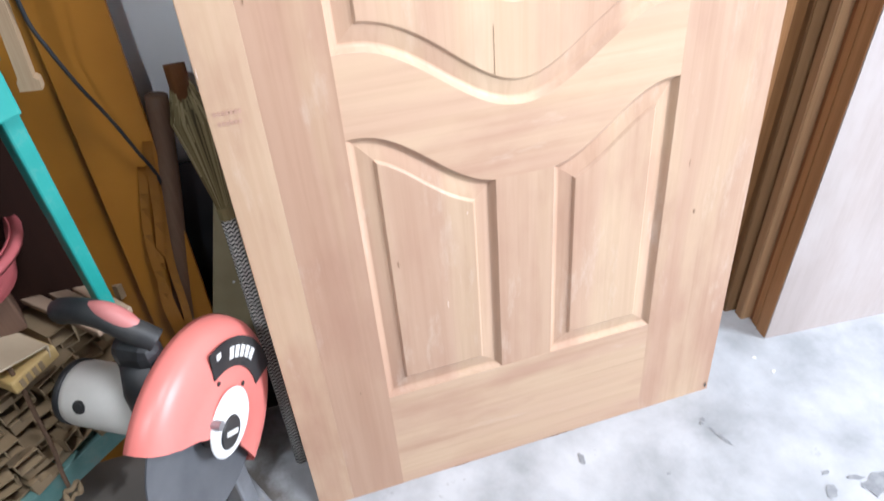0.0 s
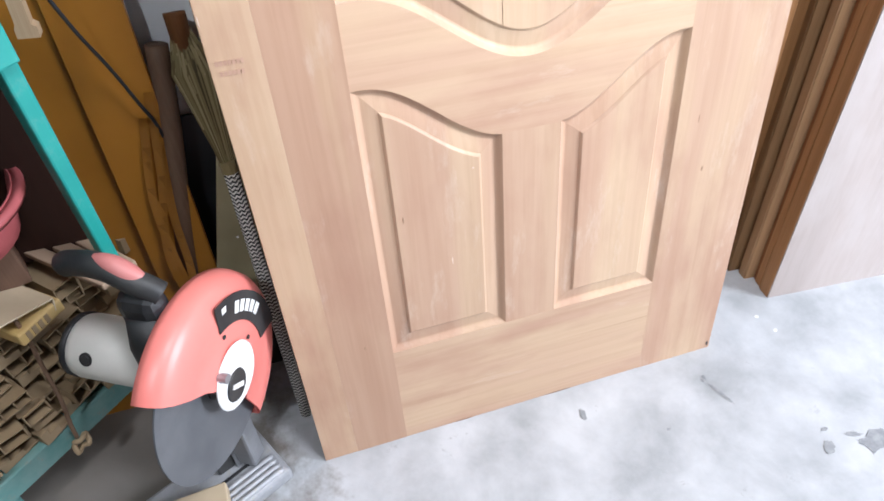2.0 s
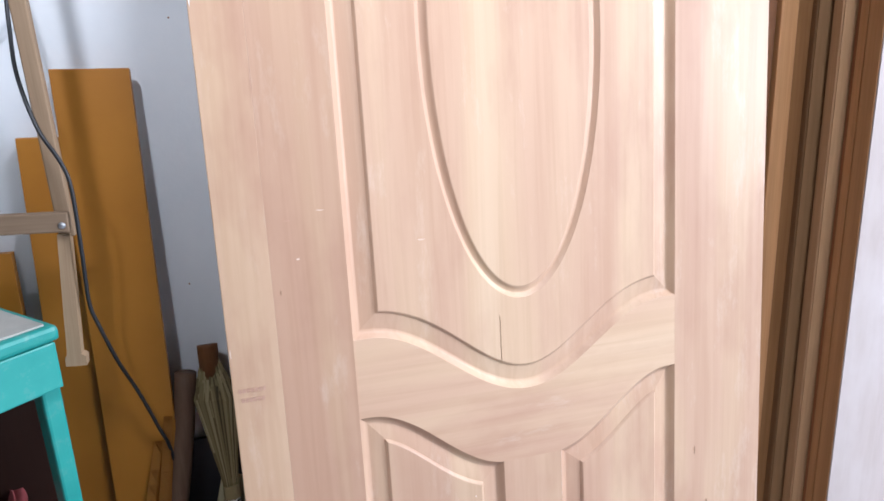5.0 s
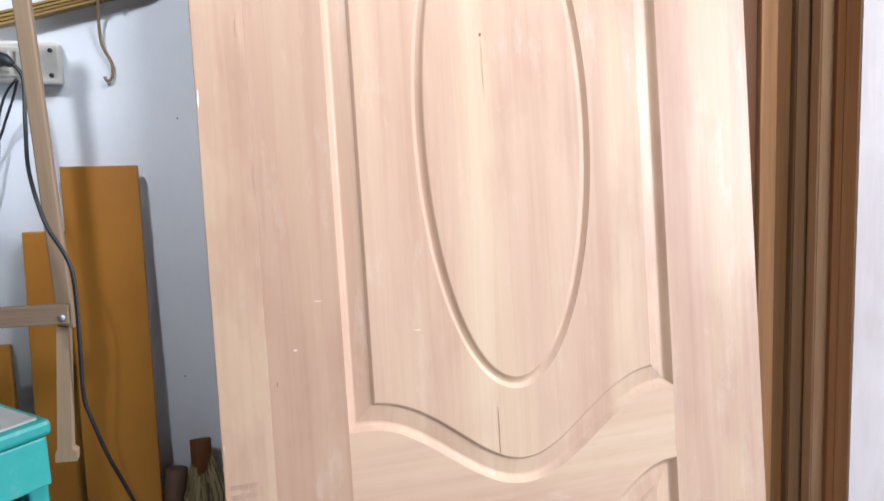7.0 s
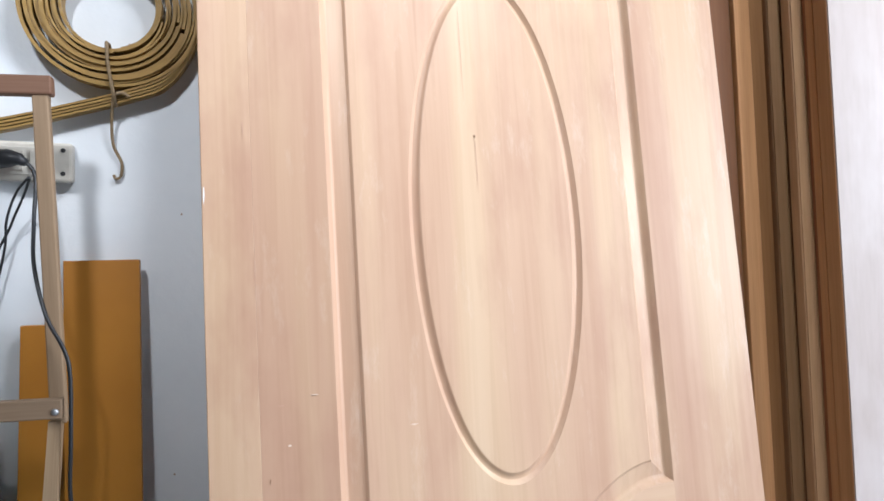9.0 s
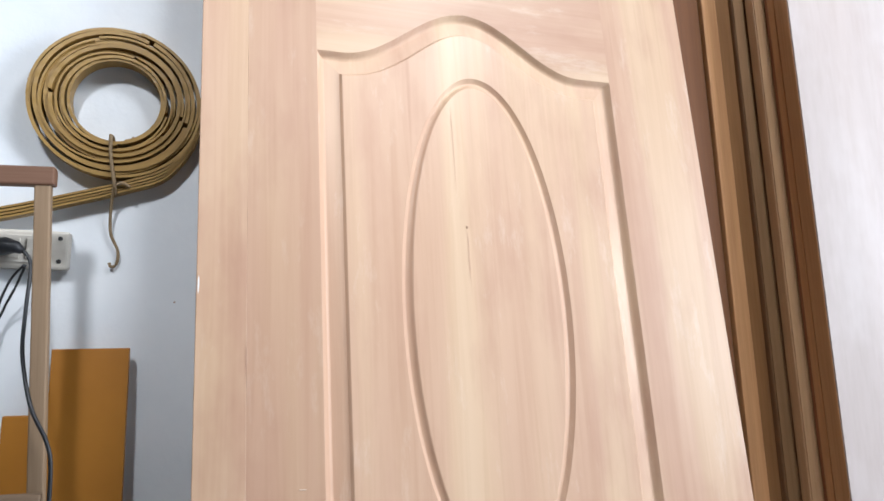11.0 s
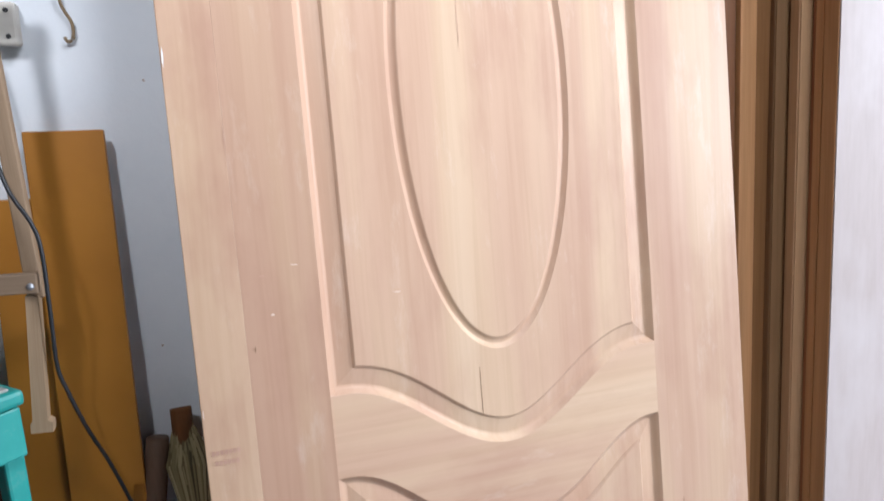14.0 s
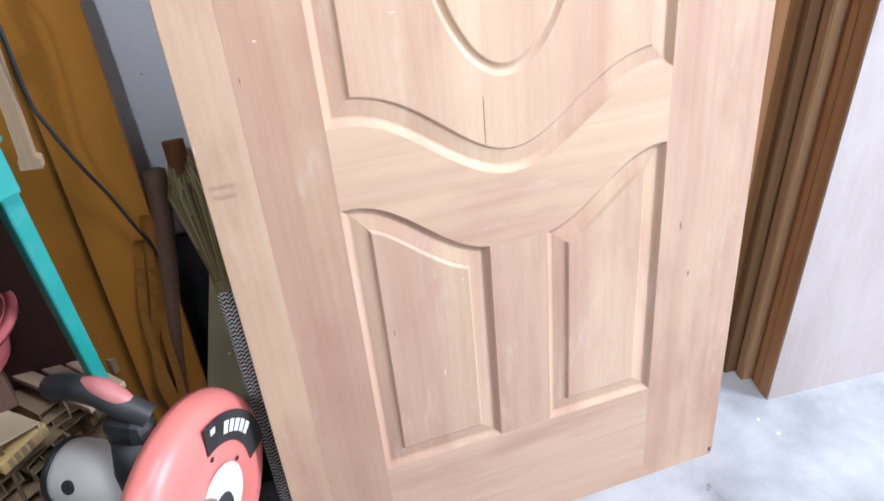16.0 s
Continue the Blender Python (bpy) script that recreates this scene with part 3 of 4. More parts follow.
for leg in ((-0.018, 0.029, -0.003, 0.057), (-0.44, 0.024, -0.45, 0.055), (-0.13, 0.236, -0.13, 0.236), (-0.44, 0.238, -0.45, 0.238)):
    part("leg", stool_leg(*leg), MAT_TEAL, stool)

# ---- moulding pile on a low teal bench ----
PILE = turned(-0.205 + TV.x * 0.135, 0.118 + TV.y * 0.135)
bench = thing("low_bench", "low teal painted bench under the pile of mouldings", "bench", PILE)
part("front_bar", box(-0.56, 0.0, 0.155, -0.015, 0.02, 0.208, 0.003), MAT_BENCH, bench)
part("seat_board", box(-0.56, 0.021, 0.19, -0.02, 0.12, 0.207, 0.002), MAT_BENCH, bench)
for x in (-0.54, -0.34):
    part("leg", box(x, 0.022, 0, x + 0.04, 0.06, 0.189, 0.002), MAT_BENCH, bench)


def channel(w, h, t, ribs, length):
    """A hollow door-frame moulding: thin walls round open cells, lying along y."""
    xs = [0.0]
    for k in range(ribs + 1):
        xs += [(w - t) * k / ribs, (w - t) * k / ribs + t]
    xs, zs = xs[1:], [0.0, t, h - t, h]
    full = {(i, j) for i in range(len(xs) - 1) for j in range(3) if j != 1 or i % 2 == 0}
    bm, made = bmesh.new(), {}

    def vert(i, j, k):
        if (i, j, k) not in made:
            made[i, j, k] = bm.verts.new((xs[i], length * k, zs[j]))
        return made[i, j, k]

    for i, j in full:
        bm.faces.new([vert(a, b, 0) for a, b in ((i, j), (i + 1, j), (i + 1, j + 1), (i, j + 1))])
        bm.faces.new([vert(a, b, 1) for a, b in ((i, j), (i, j + 1), (i + 1, j + 1), (i + 1, j))])
        for (di, dj), (a, b) in (((-1, 0), ((i, j), (i, j + 1))), ((1, 0), ((i + 1, j), (i + 1, j + 1))), ((0, -1), ((i, j), (i + 1, j))), ((0, 1), ((i, j + 1), (i + 1, j + 1)))):
            if (i + di, j + dj) not in full:
                bm.faces.new((vert(*a, 0), vert(*b, 0), vert(*b, 1), vert(*a, 1)))
    return bm


def stepped(w, h, t, length):
    """A stepped architrave strip."""
    prof = [(0, 0), (w, 0), (w, t), (w * 0.62, t), (w * 0.62, h * 0.6), (w * 0.28, h * 0.6), (w * 0.28, h), (0, h)]
    bm = bmesh.new()
    a, b = [bm.verts.new((x, 0, z)) for x, z in prof], [bm.verts.new((x, length, z)) for x, z in prof]
    bm.faces.new(a)
    bm.faces.new(b[::-1])
    for k in range(len(prof)):
        bm.faces.new((a[k - 1], a[k], b[k], b[k - 1]))
    return bm


rng = random.Random(7)
meshes = []
for bm_k, w, h in ((channel(0.060, 0.034, 0.0024, 2, 0.13), 0.060, 0.034), (channel(0.044, 0.028, 0.0022, 1, 0.13), 0.044, 0.028), (channel(0.075, 0.024, 0.0022, 3, 0.13), 0.075, 0.024),
                   (stepped(0.055, 0.030, 0.006, 0.13), 0.055, 0.030), (stepped(0.07, 0.022, 0.005, 0.13), 0.07, 0.022)):
    bmesh.ops.recalc_face_normals(bm_k, faces=bm_k.faces)
    me = bpy.data.meshes.new("hollow_profile")
    bm_k.to_mesh(me)
    bm_k.free()
    me.materials.append(MAT_TAN)
    meshes.append((me, w, h))
z, row = 0.2085, 0
while z < 0.455:
    x, tall = -0.50 + rng.uniform(0, 0.03), 0.0
    while x < -0.03 + 0.012 * row - 0.02 * (row % 2):
        me, w, h = rng.choice(meshes)
        ob = new("hollow_profile", me)
        ob.matrix_basis = PILE @ pose(x, rng.uniform(-0.012, 0.03), z + 0.0005, rng.uniform(-2, 2), rng.uniform(-7, 7), rng.uniform(-9, 9))
        tagged(ob, "dusty tan hollow plastic moulding in a pile", "profile", "pile of hollow profiles")
        x += w + rng.uniform(0.0, 0.012)
        tall = max(tall, h)
    z += tall * 0.86
    row += 1
PILE_TOP = 0.488

cream = thing("cream_casing", "cream plastic casing lying on the pile of mouldings", "moulding", PILE @ pose(-0.185, -0.05, PILE_TOP + 0.03, 0, 16, 6))
part("casing", box(0, 0, 0, 0.10, 0.17, 0.003, 0.001), MAT_CREAM, cream)
part("lip", box(0.0975, 0, -0.022, 0.1005, 0.17, 0.0, 0.001), MAT_CREAM, cream)
part("lip", box(0.0, 0, 0.0032, 0.003, 0.17, 0.022, 0.001), MAT_CREAM, cream)
block = thing("yellow_block", "yellow plastic moulding offcut with slotted end", "offcut", PILE @ pose(-0.165, -0.05, PILE_TOP - 0.03, 0, 0, 8))
part("block_body", box(0, 0.0, 0, 0.085, 0.15, 0.026, 0.004), MAT_YBLOCK, block)
for k in range(4):
    part("slot", box(0.012 + 0.012 * k, -0.0012, 0.005, 0.019 + 0.012 * k, 0.004, 0.021), MAT_TAN, block, "dusty tan slot")
for k, (x, zz, ang) in enumerate(((-0.022, 0.0, 1), (0.004, 0.0, -2), (-0.05, 0.001, 4), (-0.462, 0.0, 0), (-0.438, 0.0, 2))):
    ob = part("wood_stick", box(0, -0.11, 0, 0.023, 0.13, 0.0115, 0.002), MAT_SLAT_Y, m=PILE @ pose(x, 0.0, 0.5 + zz, 0, 0, ang))
    tagged(ob, "thin pale wooden stick lying on the pile", "stick", "sticks on the pile")
ob = part("cream_strip", stepped(0.055, 0.03, 0.005, 0.16), MAT_CREAM, m=PILE @ pose(-0.31, -0.05, 0.42, 0, 25, 15))
tagged(ob, "cream stepped moulding poking out of the pile", "moulding")
rope = thing("knotted_rope", "dusty brown rope with a rope knot hanging over the pile", "cord")
cord = [PILE @ Vector(p) for p in ((-0.150, -0.035, 0.50), (-0.152, -0.035, 0.45), (-0.158, -0.03, 0.38), (-0.166, -0.03, 0.30), (-0.175, -0.02, 0.23), (-0.18, -0.02, 0.19))]
part("cord", tube(smooth_path(cord), 0.0038), MAT_STICK, rope, "", True)
knot = [PILE @ Vector((-0.18 + 0.014 * math.cos(a) * (1 + 0.3 * math.sin(2 * a)), -0.022 + 0.006 * math.sin(3 * a), 0.172 + 0.014 * math.sin(a))) for a in (k * 0.4 for k in range(32))]
part("knot", tube(knot, 0.005), MAT_TAN, rope, "dusty tan rope knot", True)

# ---- pink basin ----
ob = part("dark_box", box(-0.09, -0.06, 0, 0.09, 0.06, 0.092, 0.004), MAT_DARKSTICK, m=pose(-0.475, 0.205, PILE_TOP + 0.004, 0, 0, 20))
tagged(ob, "dark brown wooden box under a pink basin", "box")
basin = thing("pink_basin", "small pink plastic basin standing under the stool", "basin", pose(-0.452, 0.185, PILE_TOP + 0.098) @ Matrix.Diagonal((0.84, 0.84, 0.95, 1)))
part("bowl", lathe([(0.0, 0), (0.115, 0), (0.125, 0.006), (0.15, 0.085), (0.146, 0.085), (0.121, 0.01), (0.0, 0.006)], 40), MAT_PINK, basin, "", True)
part("rim", lathe([(0.147, 0.083), (0.165, 0.086), (0.168, 0.078), (0.1655, 0.07), (0.163, 0.079), (0.150, 0.077), (0.147, 0.083)], 40), MAT_PINK, basin, "", True)

# ---- cut-off saw ----
SAW = pose(-0.122, -0.026, 0, 0, 0, 59.4)
saw = thing("cut_off_saw", "red and grey cut-off saw with worn disc, on the floor", "saw", SAW)
AX = pose(0, 0, 0.378, 90, 0, 0)


def disc_patch(r0, r1, a0, a1, h, thick, steps=24):
    """A flat arc-shaped piece in the disc's plane."""
    return lathe([(r0, h), (r1, h), (r1, h + thick), (r0, h + thick), (r0, h)], steps, AX, arc=(a0, a1))


disc = part("cutting_disc", lathe([(0.0, -0.0015), (0.162, -0.0015), (0.162, 0.0015), (0.0, 0.0015)], 72, AX), MAT_DISC, saw, "dark grey abrasive disc")
part("arbor_flange", lathe([(0.0, 0.004), (0.03, 0.004), (0.03, 0.0016), (0.0, 0.0016)], 32, AX), MAT_BLACK, disc)
guard = part("guard", lathe([(0.030, 0.030), (0.062, 0.030), (0.072, 0.024), (0.118, 0.026), (0.150, 0.022), (0.168, 0.014), (0.177, 0.002), (0.180, -0.014), (0.180, -0.024),
                             (0.177, -0.024), (0.176, -0.012), (0.165, 0.010), (0.118, 0.021), (0.070, 0.020), (0.030, 0.026), (0.030, 0.030)], 64, AX, arc=(-74, 137)), MAT_RED, saw, "coral red enamelled guard", True)
part("label", disc_patch(0.104, 0.152, -6, 80, 0.0268, 0.0012), MAT_BLACK, guard, "black arc-shaped label")
for k in range(5):
    part("letter_bar", disc_patch(0.118, 0.138, 22 + 7.6 * k, 27.4 + 7.6 * k, 0.0284, 0.0008, 4), MAT_WHITE, guard, "plain white bar")
part("tick_mark", disc_patch(0.132, 0.142, 69, 74, 0.0284, 0.0008), MAT_WHITE, guard)
part("hub_plate", lathe([(0.0, 0.0345), (0.054, 0.0345), (0.057, 0.0325), (0.057, 0.0305), (0.0, 0.0305)], 48, AX @ pose(0.011, 0.010, 0)), MAT_WHITE, saw, "white round hub plate")
part("hub_badge", lathe([(0.0, 0.0375), (0.026, 0.0375), (0.028, 0.035), (0.0, 0.035)], 32, AX), MAT_BLACK, saw, "black round badge with a white bar")
part("badge_bar", box(-0.016, -0.0395, 0.374, 0.016, -0.0377, 0.382, m=Matrix.Translation((0, 0, 0.378)) @ pose(0, 0, 0, 0, 40, 0) @ Matrix.Translation((0, 0, -0.378))), MAT_WHITE, saw)
for r, a in ((0.091, 74), (0.080, 19)):
    c = AX @ Vector((r * math.cos(radians(a)), r * math.sin(radians(a)), 0.026))
    part("bolt_hole", lathe([(0.0, 0.0012), (0.004, 0.0012), (0.004, 0), (0.0, 0)], 12, Matrix.Translation(c) @ pose(0, 0, 0, 90, 0, 0)), MAT_BLACK, guard)
part("clamp_bolt", tube([AX @ Vector((-0.022, 0.05, 0.028)), AX @ Vector((-0.022, 0.05, 0.045))], 0.008, 12), MAT_STEEL, saw)
MO = AX @ pose(0, 0.040, 0)
motor = part("motor", lathe([(0, -0.224), (0.042, -0.224), (0.050, -0.218), (0.053, -0.207), (0.053, -0.10), (0.046, -0.09), (0.046, -0.03), (0, -0.03)], 36, MO), MAT_GREY_PLASTIC, saw, "dusty pale grey motor housing", True)
part("end_cap", lathe([(0.0, -0.232), (0.046, -0.232), (0.0525, -0.227), (0.0535, -0.218), (0.050, -0.217)], 36, MO), MAT_BLACK, motor, "black vented end cap", True)
brush = MO @ pose(0.0, 0.0, -0.178, 0, 0, -32) @ pose(0, 0, 0, 0, -90, 0) @ pose(0, 0, 0.052)
part("brush_cap", lathe([(0.0, 0.004), (0.007, 0.004), (0.008, 0.002), (0.011, 0.002), (0.012, -0.004)], 20, brush), MAT_BLACK, motor, "round black brush cap")
part("gear_case", lathe([(0.0, -0.10), (0.056, -0.098), (0.060, -0.08), (0.060, -0.028), (0.0, -0.028)], 32, AX @ pose(0.01, 0.02, 0)), MAT_GREY_PLASTIC, saw, "", True)
part("grip_post", tube([(-0.030, 0.048, 0.392), (-0.030, 0.048, 0.398), (-0.028, 0.050, 0.46), (-0.022, 0.054, 0.50), (-0.012, 0.056, 0.545)], 0.03, 16, taper=[0.028, 0.032, 0.033, 0.034, 0.028]), MAT_BLACK, saw, "black dusty plastic post", True)
hl = [Vector(p) for p in ((0.0, 0.172, 0.604), (0.0, 0.158, 0.616), (0.0, 0.122, 0.622), (0.0, 0.090, 0.616), (0.0, 0.060, 0.598), (0.002, 0.042, 0.586), (0.004, 0.03, 0.575))]
part("switch_body", box(-0.028, 0.024, 0.512, 0.016, 0.092, 0.584, 0.018), MAT_BLACK, saw, "black dusty switch housing")
handle = part("handle", tube(smooth_path(hl, 5), 0.02, 14, taper=[0.010 + 0.009 * min(1, k / 4) for k in range(31)]), MAT_BLACK, saw, "black dusty plastic handle", True)
part("handle_cap", tube(smooth_path([p + Vector((0.002, 0, 0.010)) for p in hl[2:6]], 5), 0.02, 14, taper=[0.006 + 0.010 * math.sin(math.pi * k / 15) for k in range(16)]), MAT_RED_FADED, handle, "faded red handle cap", True)
arm = part("arm", box(0.02, 0.02, 0.05, 0.06, 0.06, 0.44, 0.006, m=Matrix.Translation((0, 0, 0))), MAT_STEEL, saw)
BASE = SAW.inverted() @ pose(-0.066, -0.015, 0, 0, 0, 26.6)
part("base_plate", box(-0.40, 0.0, 0, 0.0, 0.15, 0.036, 0.008), MAT_BASE, saw, "dusty grey pressed steel base", False, BASE)
for k in range(4):
    part("base_ridge", tube([(-0.39, 0.012 + 0.013 * k, 0.036), (-0.02, 0.012 + 0.013 * k, 0.036), (-0.006, 0.014 + 0.013 * k, 0.026)], 0.006, 10), MAT_BASE, saw, "", True, BASE)
part("base_slot", box(-0.17, 0.066, 0.0355, -0.05, 0.073, 0.0372), MAT_BLACK, saw, "dark slot in the base", False, BASE)
bm = box(-0.075, 0.078, 0.036, -0.03, 0.084, 0.085, 0.002)
box(-0.075, 0.085, 0.079, -0.03, 0.115, 0.085, 0.002, bm=bm)
part("fence", bm, MAT_STEEL, saw, "bent grey steel fence plate", False, BASE)
part("vice_jaw", box(-0.11, 0.086, 0.036, -0.06, 0.12, 0.07, 0.004), MAT_BLACK, saw, "", False, BASE)
ob = part("wood_offcut", box(-0.06, -0.035, 0, 0.05, 0.03, 0.03, 0.003), MAT_CREAM, m=pose(-0.235, -0.055, 0.042, 0, 0, 5))
tagged(ob, "cream wooden offcut lying on the saw base", "offcut")

# ---- broom, stick and plank behind the door's edge ----
broom = thing("grass_broom", "grass broom upside down with black and white wrapped handle", "broom")
P0, P1, P2 = Vector((-0.020, 0.126, 0.0)), Vector((-0.027, 0.236, 0.60)), Vector((-0.040, 0.292, 0.838))
part("handle", tube([P0, P0.lerp(P1, 0.5), P1], 0.0122, 12), MAT_ZIGZAG, broom, "black and white zigzag wrapped handle", True)
part("stub", tube([P2 - Vector((0, 0.01, 0.06)), P2, P2 + Vector((0, 0.001, 0.003))], 0.0165, 14), MAT_PLANK_RED, broom, "dark red stub", True)
rng = random.Random(3)
bm = bmesh.new()
axis = P2 - P1
for k in range(560):
    a, r = rng.uniform(0, 2 * math.pi), math.sqrt(rng.random())
    e = Vector((math.cos(a), 0.55 * math.sin(a), 0))
    top = rng.uniform(0.74, 0.93)
    w = 0.036
    pts = [P1 - axis * 0.08 + e * 0.009 * r, P1 + axis * 0.12 + e * 0.014 * r, P1 + axis * 0.42 + e * w * 0.72 * r, P1 + axis * 0.66 + e * w * r,
           P1 + axis * top + e * w * r * (1.0 - 2.6 * max(0, top - 0.66)) + Vector((rng.uniform(-.003, .003), rng.uniform(-.003, .0), 0))]
    pts = [Vector((p.x, min(p.y, WALL_Y - 0.004), p.z)) for p in pts]
    tube(pts, rng.uniform(0.0012, 0.0022), 3, bm=bm, caps=False)
part("bristles", bm, MAT_BRISTLE, broom, "dry olive grass bristles")
part("binding", tube([P1 - axis * 0.06, P1 + axis * 0.03], 0.0135, 12), MAT_BRISTLE, broom)
stick = part("brown_stick", tube(smooth_path([(-0.215, 0.20, 0), (-0.155, 0.245, 0.38), (-0.100, 0.27, 0.66), (-0.078, 0.285, 0.80)], 5), 0.0175, 14), MAT_STICK, smooth=True)
tagged(stick, "dark brown round stick leaning on the wall", "stick")
oplank = thing("olive_plank", "dull olive plank with white paint drops, leaning behind the door", "plank", pose(-0.206, 0.182, 0.0, -6.5, 15, 0))
part("board", box(0, 0, 0, 0.10, 0.014, 0.64, 0.002), MAT_OLIVE, oplank)
for x, z in ((0.038, 0.515), (0.045, 0.49), (0.055, 0.50), (0.036, 0.47)):
    part("paint_drop", lathe([(0.0, 0.0006), (0.002, 0.0005), (0.0026, 0)], 10, pose(x, 0, z, 90, 0, 0)), MAT_WHITE, oplank, "white paint drop")
for k, pts in enumerate((((-0.11, 0.262, 0.74), (-0.135, 0.245, 0.60), (-0.17, 0.22, 0.45), (-0.165, 0.205, 0.30), (-0.19, 0.19, 0.0)),
                         ((-0.13, 0.258, 0.70), (-0.16, 0.235, 0.56), (-0.16, 0.215, 0.42), (-0.145, 0.20, 0.28), (-0.16, 0.19, 0.0)),
                         ((-0.12, 0.26, 0.66), (-0.14, 0.24, 0.52), (-0.145, 0.22, 0.40), (-0.17, 0.20, 0.20), (-0.2, 0.19, 0.0)))):
    bm = bmesh.new()
    path = smooth_path(pts, 6)
    lo = [bm.verts.new(p + Vector((-0.007, 0, 0))) for p in path]
    hi = [bm.verts.new(p + Vector((0.007, -0.003, 0))) for p in path]
    for k2 in range(len(path) - 1):
        bm.faces.new((lo[k2], hi[k2], hi[k2 + 1], lo[k2 + 1]))
    bmesh.ops.solidify(bm, geom=list(bm.faces), thickness=0.0012)
    ob = part("edge_strip_offcut", bm, MAT_YELLOW, smooth=True)
    tagged(ob, "bent brown strip of edge band hanging down a board", "strip", "loose edge strips")

# added black sheet in place of the unlit wall gap behind the broom
sheet = part("rubber_sheet", box(0, 0, 0, 0.16, 0.006, 0.655, 0.001), MAT_CABLE, m=pose(-0.135, 0.285, 0, -3.2, 0, 0))
tagged(sheet, "black sheet standing in for the unlit gap behind the broom", "sheet")
# board added behind the basin to darken the space under the stool
shade_board = part("dark_board", box(0, 0, 0, 0.36, 0.014, 0.44, 0.002), MAT_STOOL_SHADE, m=pose(-0.64, 0.232, PILE_TOP + 0.002, -4, 0, 0))
tagged(shade_board, "near-black board standing in for the shade under the stool", "board")

# ---- frame saw ----
fsaw = thing("frame_saw", "old wooden frame saw standing on the stool against the wall", "saw", Matrix.Translation((0.0024, -0.0544, 0.0877)) @ Matrix.Diagonal((0.932, 0.932, 0.932, 1)))
part("arm", box(-0.0105, -0.009, 0, 0.0105, 0.009, 0.475, 0.002), MAT_SLAT, fsaw, "", False, pose(-0.203, 0.262, 1.052, -1.5, -1.6, 0))
part("arm_foot", slab([(-0.012, 0), (0.016, 0), (0.016, 0.014), (0.010, 0.018), (0.010, 0.2), (-0.006, 0.2), (-0.009, 0.018), (-0.012, 0.014)], -0.008, 0.012), MAT_SLAT, fsaw, "tapered pale foot", False, pose(-0.222, 0.247, 0.858, -2, 4, 0))
part("top_bar", box(-0.30, -0.011, -0.014, 0.012, 0.011, 0.014, 0.003), MAT_BAR, fsaw, "dark brown top bar", False, pose(-0.212, 0.273, 1.535, 0, -1, 0))
part("stretcher", box(-0.295, -0.010, -0.014, 0.014, 0.006, 0.014, 0.002), MAT_SLAT_X, fsaw, "", False, pose(-0.208, 0.246, 1.077, 0, 2, 0))
part("arm", box(-0.0105, -0.009, 0, 0.0105, 0.009, 0.607, 0.002), MAT_SLAT, fsaw, "", False, pose(-0.487, 0.231, 0.946, -4, 0, 0))
part("screw", lathe([(0.0, 0.003), (0.003, 0.0028), (0.0045, 0.001), (0.005, 0)], 14, pose(-0.203, 0.2355, 1.073, 90, 0, 0)), MAT_STEEL, fsaw, "bright round screw head", True)

# ---- socket, plug and flex ----
sock = thing("socket_board", "grubby white socket board screwed to the wall", "socket", pose(-0.187, WALL_Y - 0.024, 1.401, 0, 2, 0))
part("plate", box(-0.20, 0.0, 0, 0, 0.024, 0.058, 0.004), MAT_SOCKET, sock)
part("inset", box(-0.19, -0.003, 0.008, -0.028, 0.0, 0.050, 0.0015), MAT_SOCKET, sock)
for x, z in ((-0.012, 0.012), (-0.012, 0.047)):
    part("screw", lathe([(0.0, 0.002), (0.003, 0.0015), (0.0035, 0)], 12, pose(x, 0, z, 90, 0, 0)), MAT_BLACK, sock)
for x in (-0.055, -0.08):
    part("switch", box(x, -0.006, 0.014, x + 0.017, -0.0032, 0.044, 0.001), MAT_SOCKET, sock)
for x, z in ((-0.042, 0.036), (-0.036, 0.022), (-0.048, 0.022)):
    part("pin_hole", lathe([(0.0, 0.0006), (0.0028, 0.0006), (0.0028, 0)], 10, pose(x, -0.003, z, 90, 0, 0)), MAT_BLACK, sock)
flex = thing("power_flex", "black plug and flex hanging from the socket", "cable")
Y = 0.292
part("plug", tube([(-0.285, 0.300, 1.432), (-0.262, 0.288, 1.433), (-0.248, 0.286, 1.431), (-0.240, 0.286, 1.425)], 0.012, 12, taper=[0.014, 0.013, 0.009, 0.005]), MAT_CABLE, flex, "", True)
part("flex", tube(smooth_path([(-0.246, 0.288, 1.432), (-0.228, 0.280, 1.407), (-0.224, 0.250, 1.341), (-0.216, 0.210, 1.278), (-0.196, 0.176, 1.213), (-0.175, 0.168, 1.169), (-0.168, 0.166, 1.133), (-0.170, 0.168, 1.049),
                               (-0.175, 0.180, 0.974), (-0.170, 0.190, 0.933), (-0.159, 0.215, 0.865), (-0.142, 0.232, 0.803), (-0.124, 0.236, 0.74), (-0.112, 0.26, 0.66), (-0.118, 0.275, 0.5), (-0.15, 0.262, 0.3), (-0.19, 0.24, 0.006)], 8), 0.0027, 10), MAT_CABLE, flex, "", True)
part("thin_wire", tube(smooth_path([(-0.236, 0.28, 1.405), (-0.255, 0.29, 1.383), (-0.272, 0.305, 1.345), (-0.279, 0.315, 1.30), (-0.30, 0.32, 1.22), (-0.34, 0.322, 1.1)], 8), 0.0018, 8), MAT_CABLE, flex, "", True)
part("thin_wire", tube(smooth_path([(-0.234, 0.28, 1.405), (-0.246, 0.29, 1.378), (-0.262, 0.305, 1.350), (-0.275, 0.315, 1.325), (-0.31, 0.32, 1.26)], 8), 0.0018, 8), MAT_CABLE, flex, "", True)

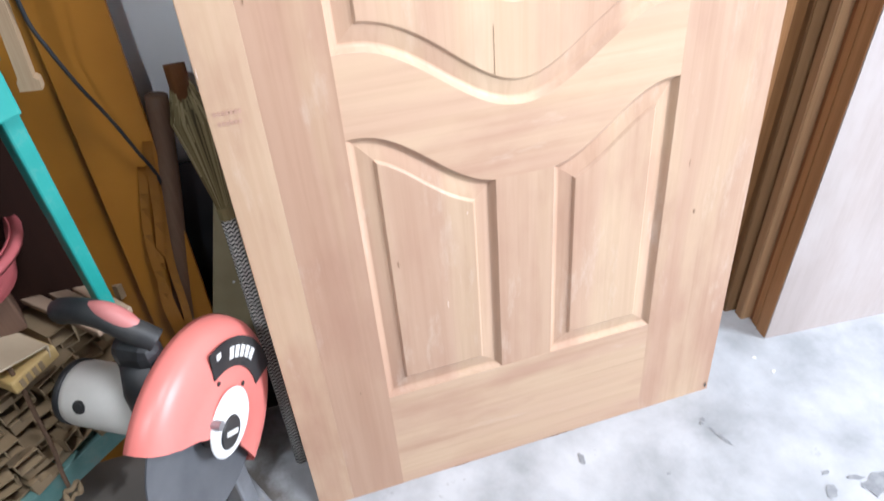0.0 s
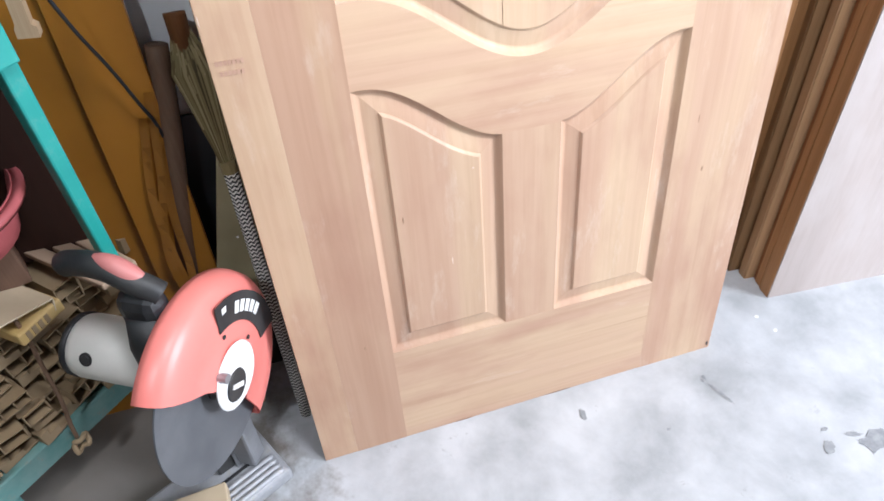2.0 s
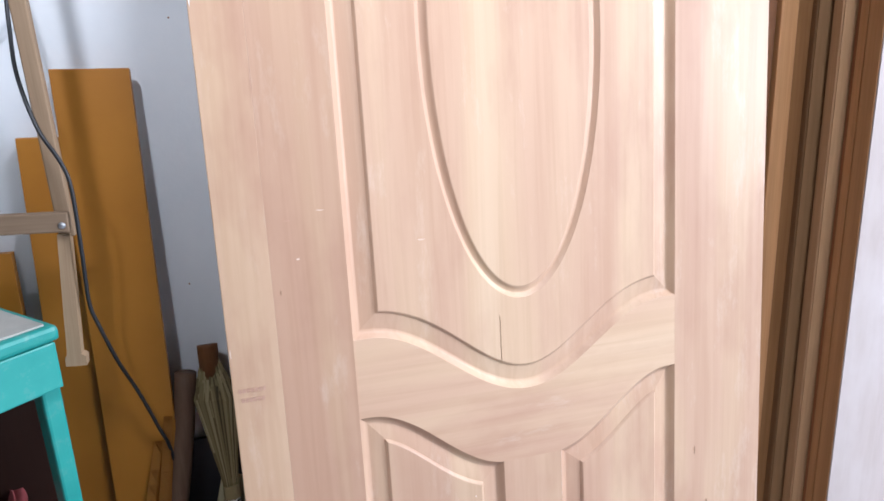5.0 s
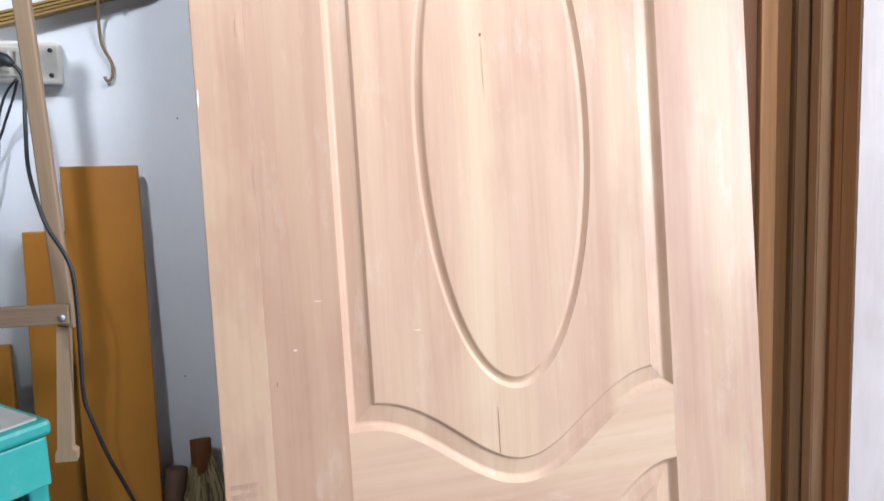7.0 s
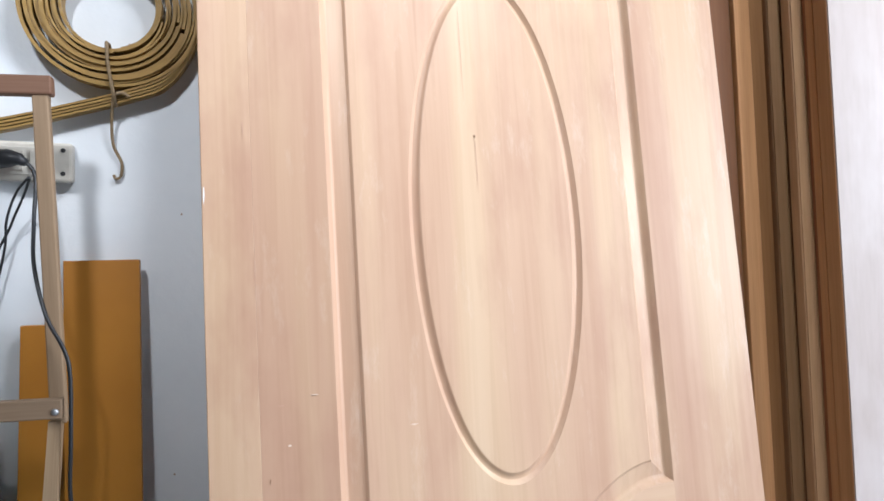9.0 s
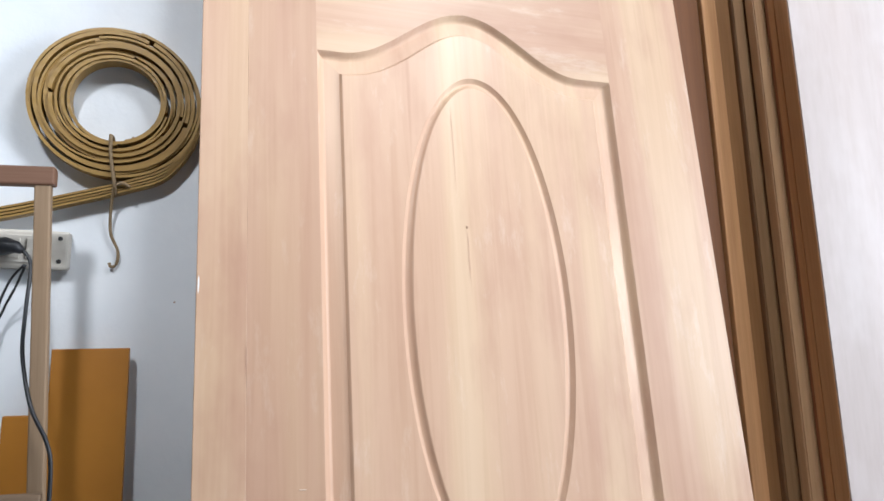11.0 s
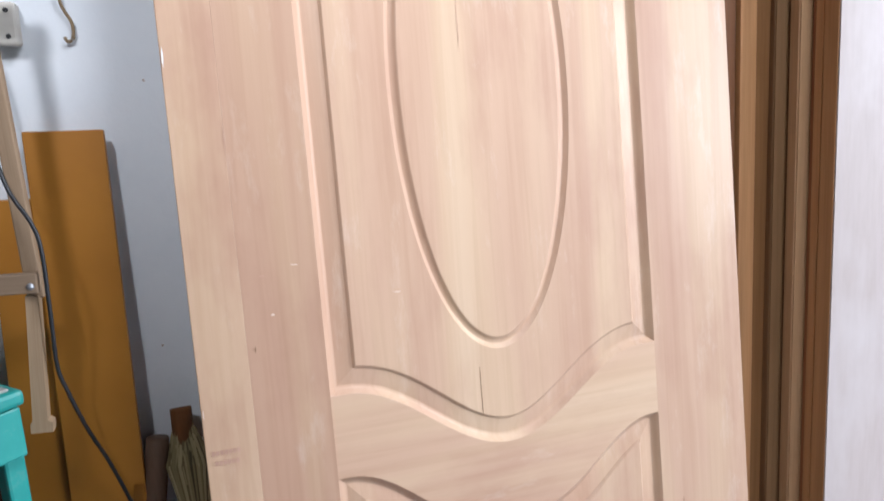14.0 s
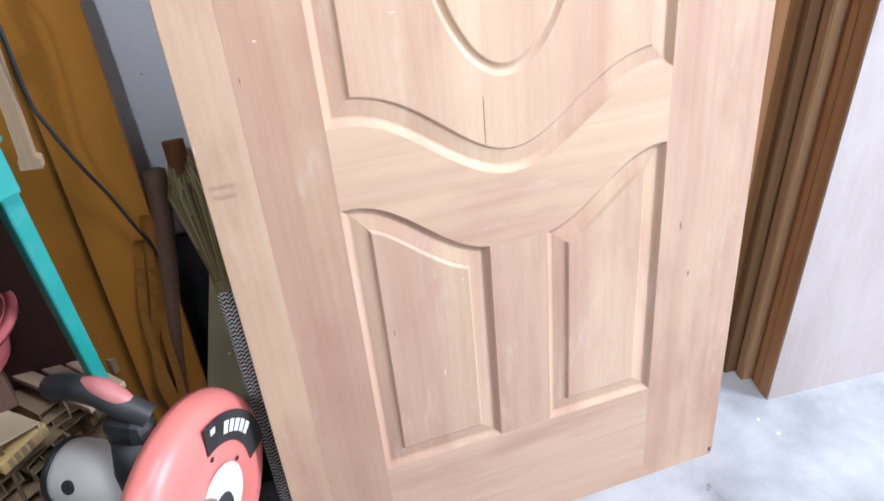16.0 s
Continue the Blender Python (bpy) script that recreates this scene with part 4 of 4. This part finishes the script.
# ---- coil of edge band ----
CX, CZ, CY = -0.128, 1.668, 0.314
coil = thing("edge_band_coil", "coil of amber wooden edge band hanging on the wall", "coil", pose(CX, CY, CZ, 1.5) @ Matrix.Diagonal((1.042, 0.72, 1.042, 1)))
rng = random.Random(11)


def ribbon(points, width, thick):
    """A thin band on edge: width runs along y, thickness across its path in x, z."""
    bm = bmesh.new()
    pts = [Vector(p) for p in points]
    cols = []
    for k, p in enumerate(pts):
        d = (pts[min(k + 1, len(pts) - 1)] - pts[max(k - 1, 0)])
        nrm = Vector((-d.z, 0, d.x)).normalized() * thick / 2
        cols.append([bm.verts.new(p + o) for o in (nrm + Vector((0, -width / 2, 0)), nrm + Vector((0, width / 2, 0)), -nrm + Vector((0, width / 2, 0)), -nrm + Vector((0, -width / 2, 0)))])
    for a, b in zip(cols, cols[1:]):
        for j in range(4):
            bm.faces.new((a[j], a[(j + 1) % 4], b[(j + 1) % 4], b[j]))
    bm.faces.new(cols[0])
    bm.faces.new(cols[-1][::-1])
    return bm


r = 0.064
while r < 0.121:
    t = rng.choice((0.003, 0.0042, 0.0055))
    dx, dz = rng.uniform(-0.002, 0.002), rng.uniform(-0.003, 0.001)
    a0 = rng.uniform(0, 360)
    pts = []
    for k in range(65):
        a = radians(a0 + 356 * k / 64)
        rr = r * (1 + 0.012 * math.sin(2 * a + a0)) + 0.002 * k / 64
        pts.append((dx + rr * math.cos(a), rng.uniform(-0.0004, 0.0004), dz + rr * math.sin(a) * 0.97))
    band = part("band", ribbon(pts, rng.uniform(0.034, 0.042), t), MAT_COIL, coil, "", False, pose(0, rng.uniform(-0.004, 0.004), 0))
    r += t + rng.choice((0.0002, 0.0004, 0.0005, 0.0016))
for k in range(4):
    o = 0.0042 * k
    pts = smooth_path([(0.121 + o * 0.2, 0, 0.01), (0.112 + o * 0.3, 0, -0.05), (0.075, 0, -0.098 - o), (0.02, 0, -0.122 - o), (-0.06, 0, -0.146 - o), (-0.15, 0, -0.170 - o * 1.1), (-0.30, 0, -0.20 - o)], 6)
    part("tail", ribbon(pts, 0.036, 0.003), MAT_COIL, coil, "", False, pose(0, 0.002 * k, 0))
part("tie", tube(smooth_path([(-0.004, -0.024, -0.055), (-0.003, -0.026, -0.085), (0.003, -0.025, -0.13), (0.004, 0.0, -0.142), (0.002, 0.024, -0.10), (-0.004, 0.02, -0.055), (-0.004, -0.024, -0.055)], 6), 0.0026, 8), MAT_STRING, coil, "twisted string tie", True)
part("string_end", tube(smooth_path([(0.002, -0.02, -0.132), (-0.003, 0.0, -0.165), (-0.003, 0.010, -0.20), (0.007, 0.012, -0.225), (0.006, 0.012, -0.245), (-0.001, 0.010, -0.250), (-0.004, 0.01, -0.244)], 6), 0.0022, 8), MAT_STRING, coil, "string end hanging down", True)
part("string_end", tube(smooth_path([(0.002, -0.02, -0.130), (0.014, -0.022, -0.126), (0.024, -0.02, -0.132)], 5), 0.0024, 8), MAT_STRING, coil, "", True)
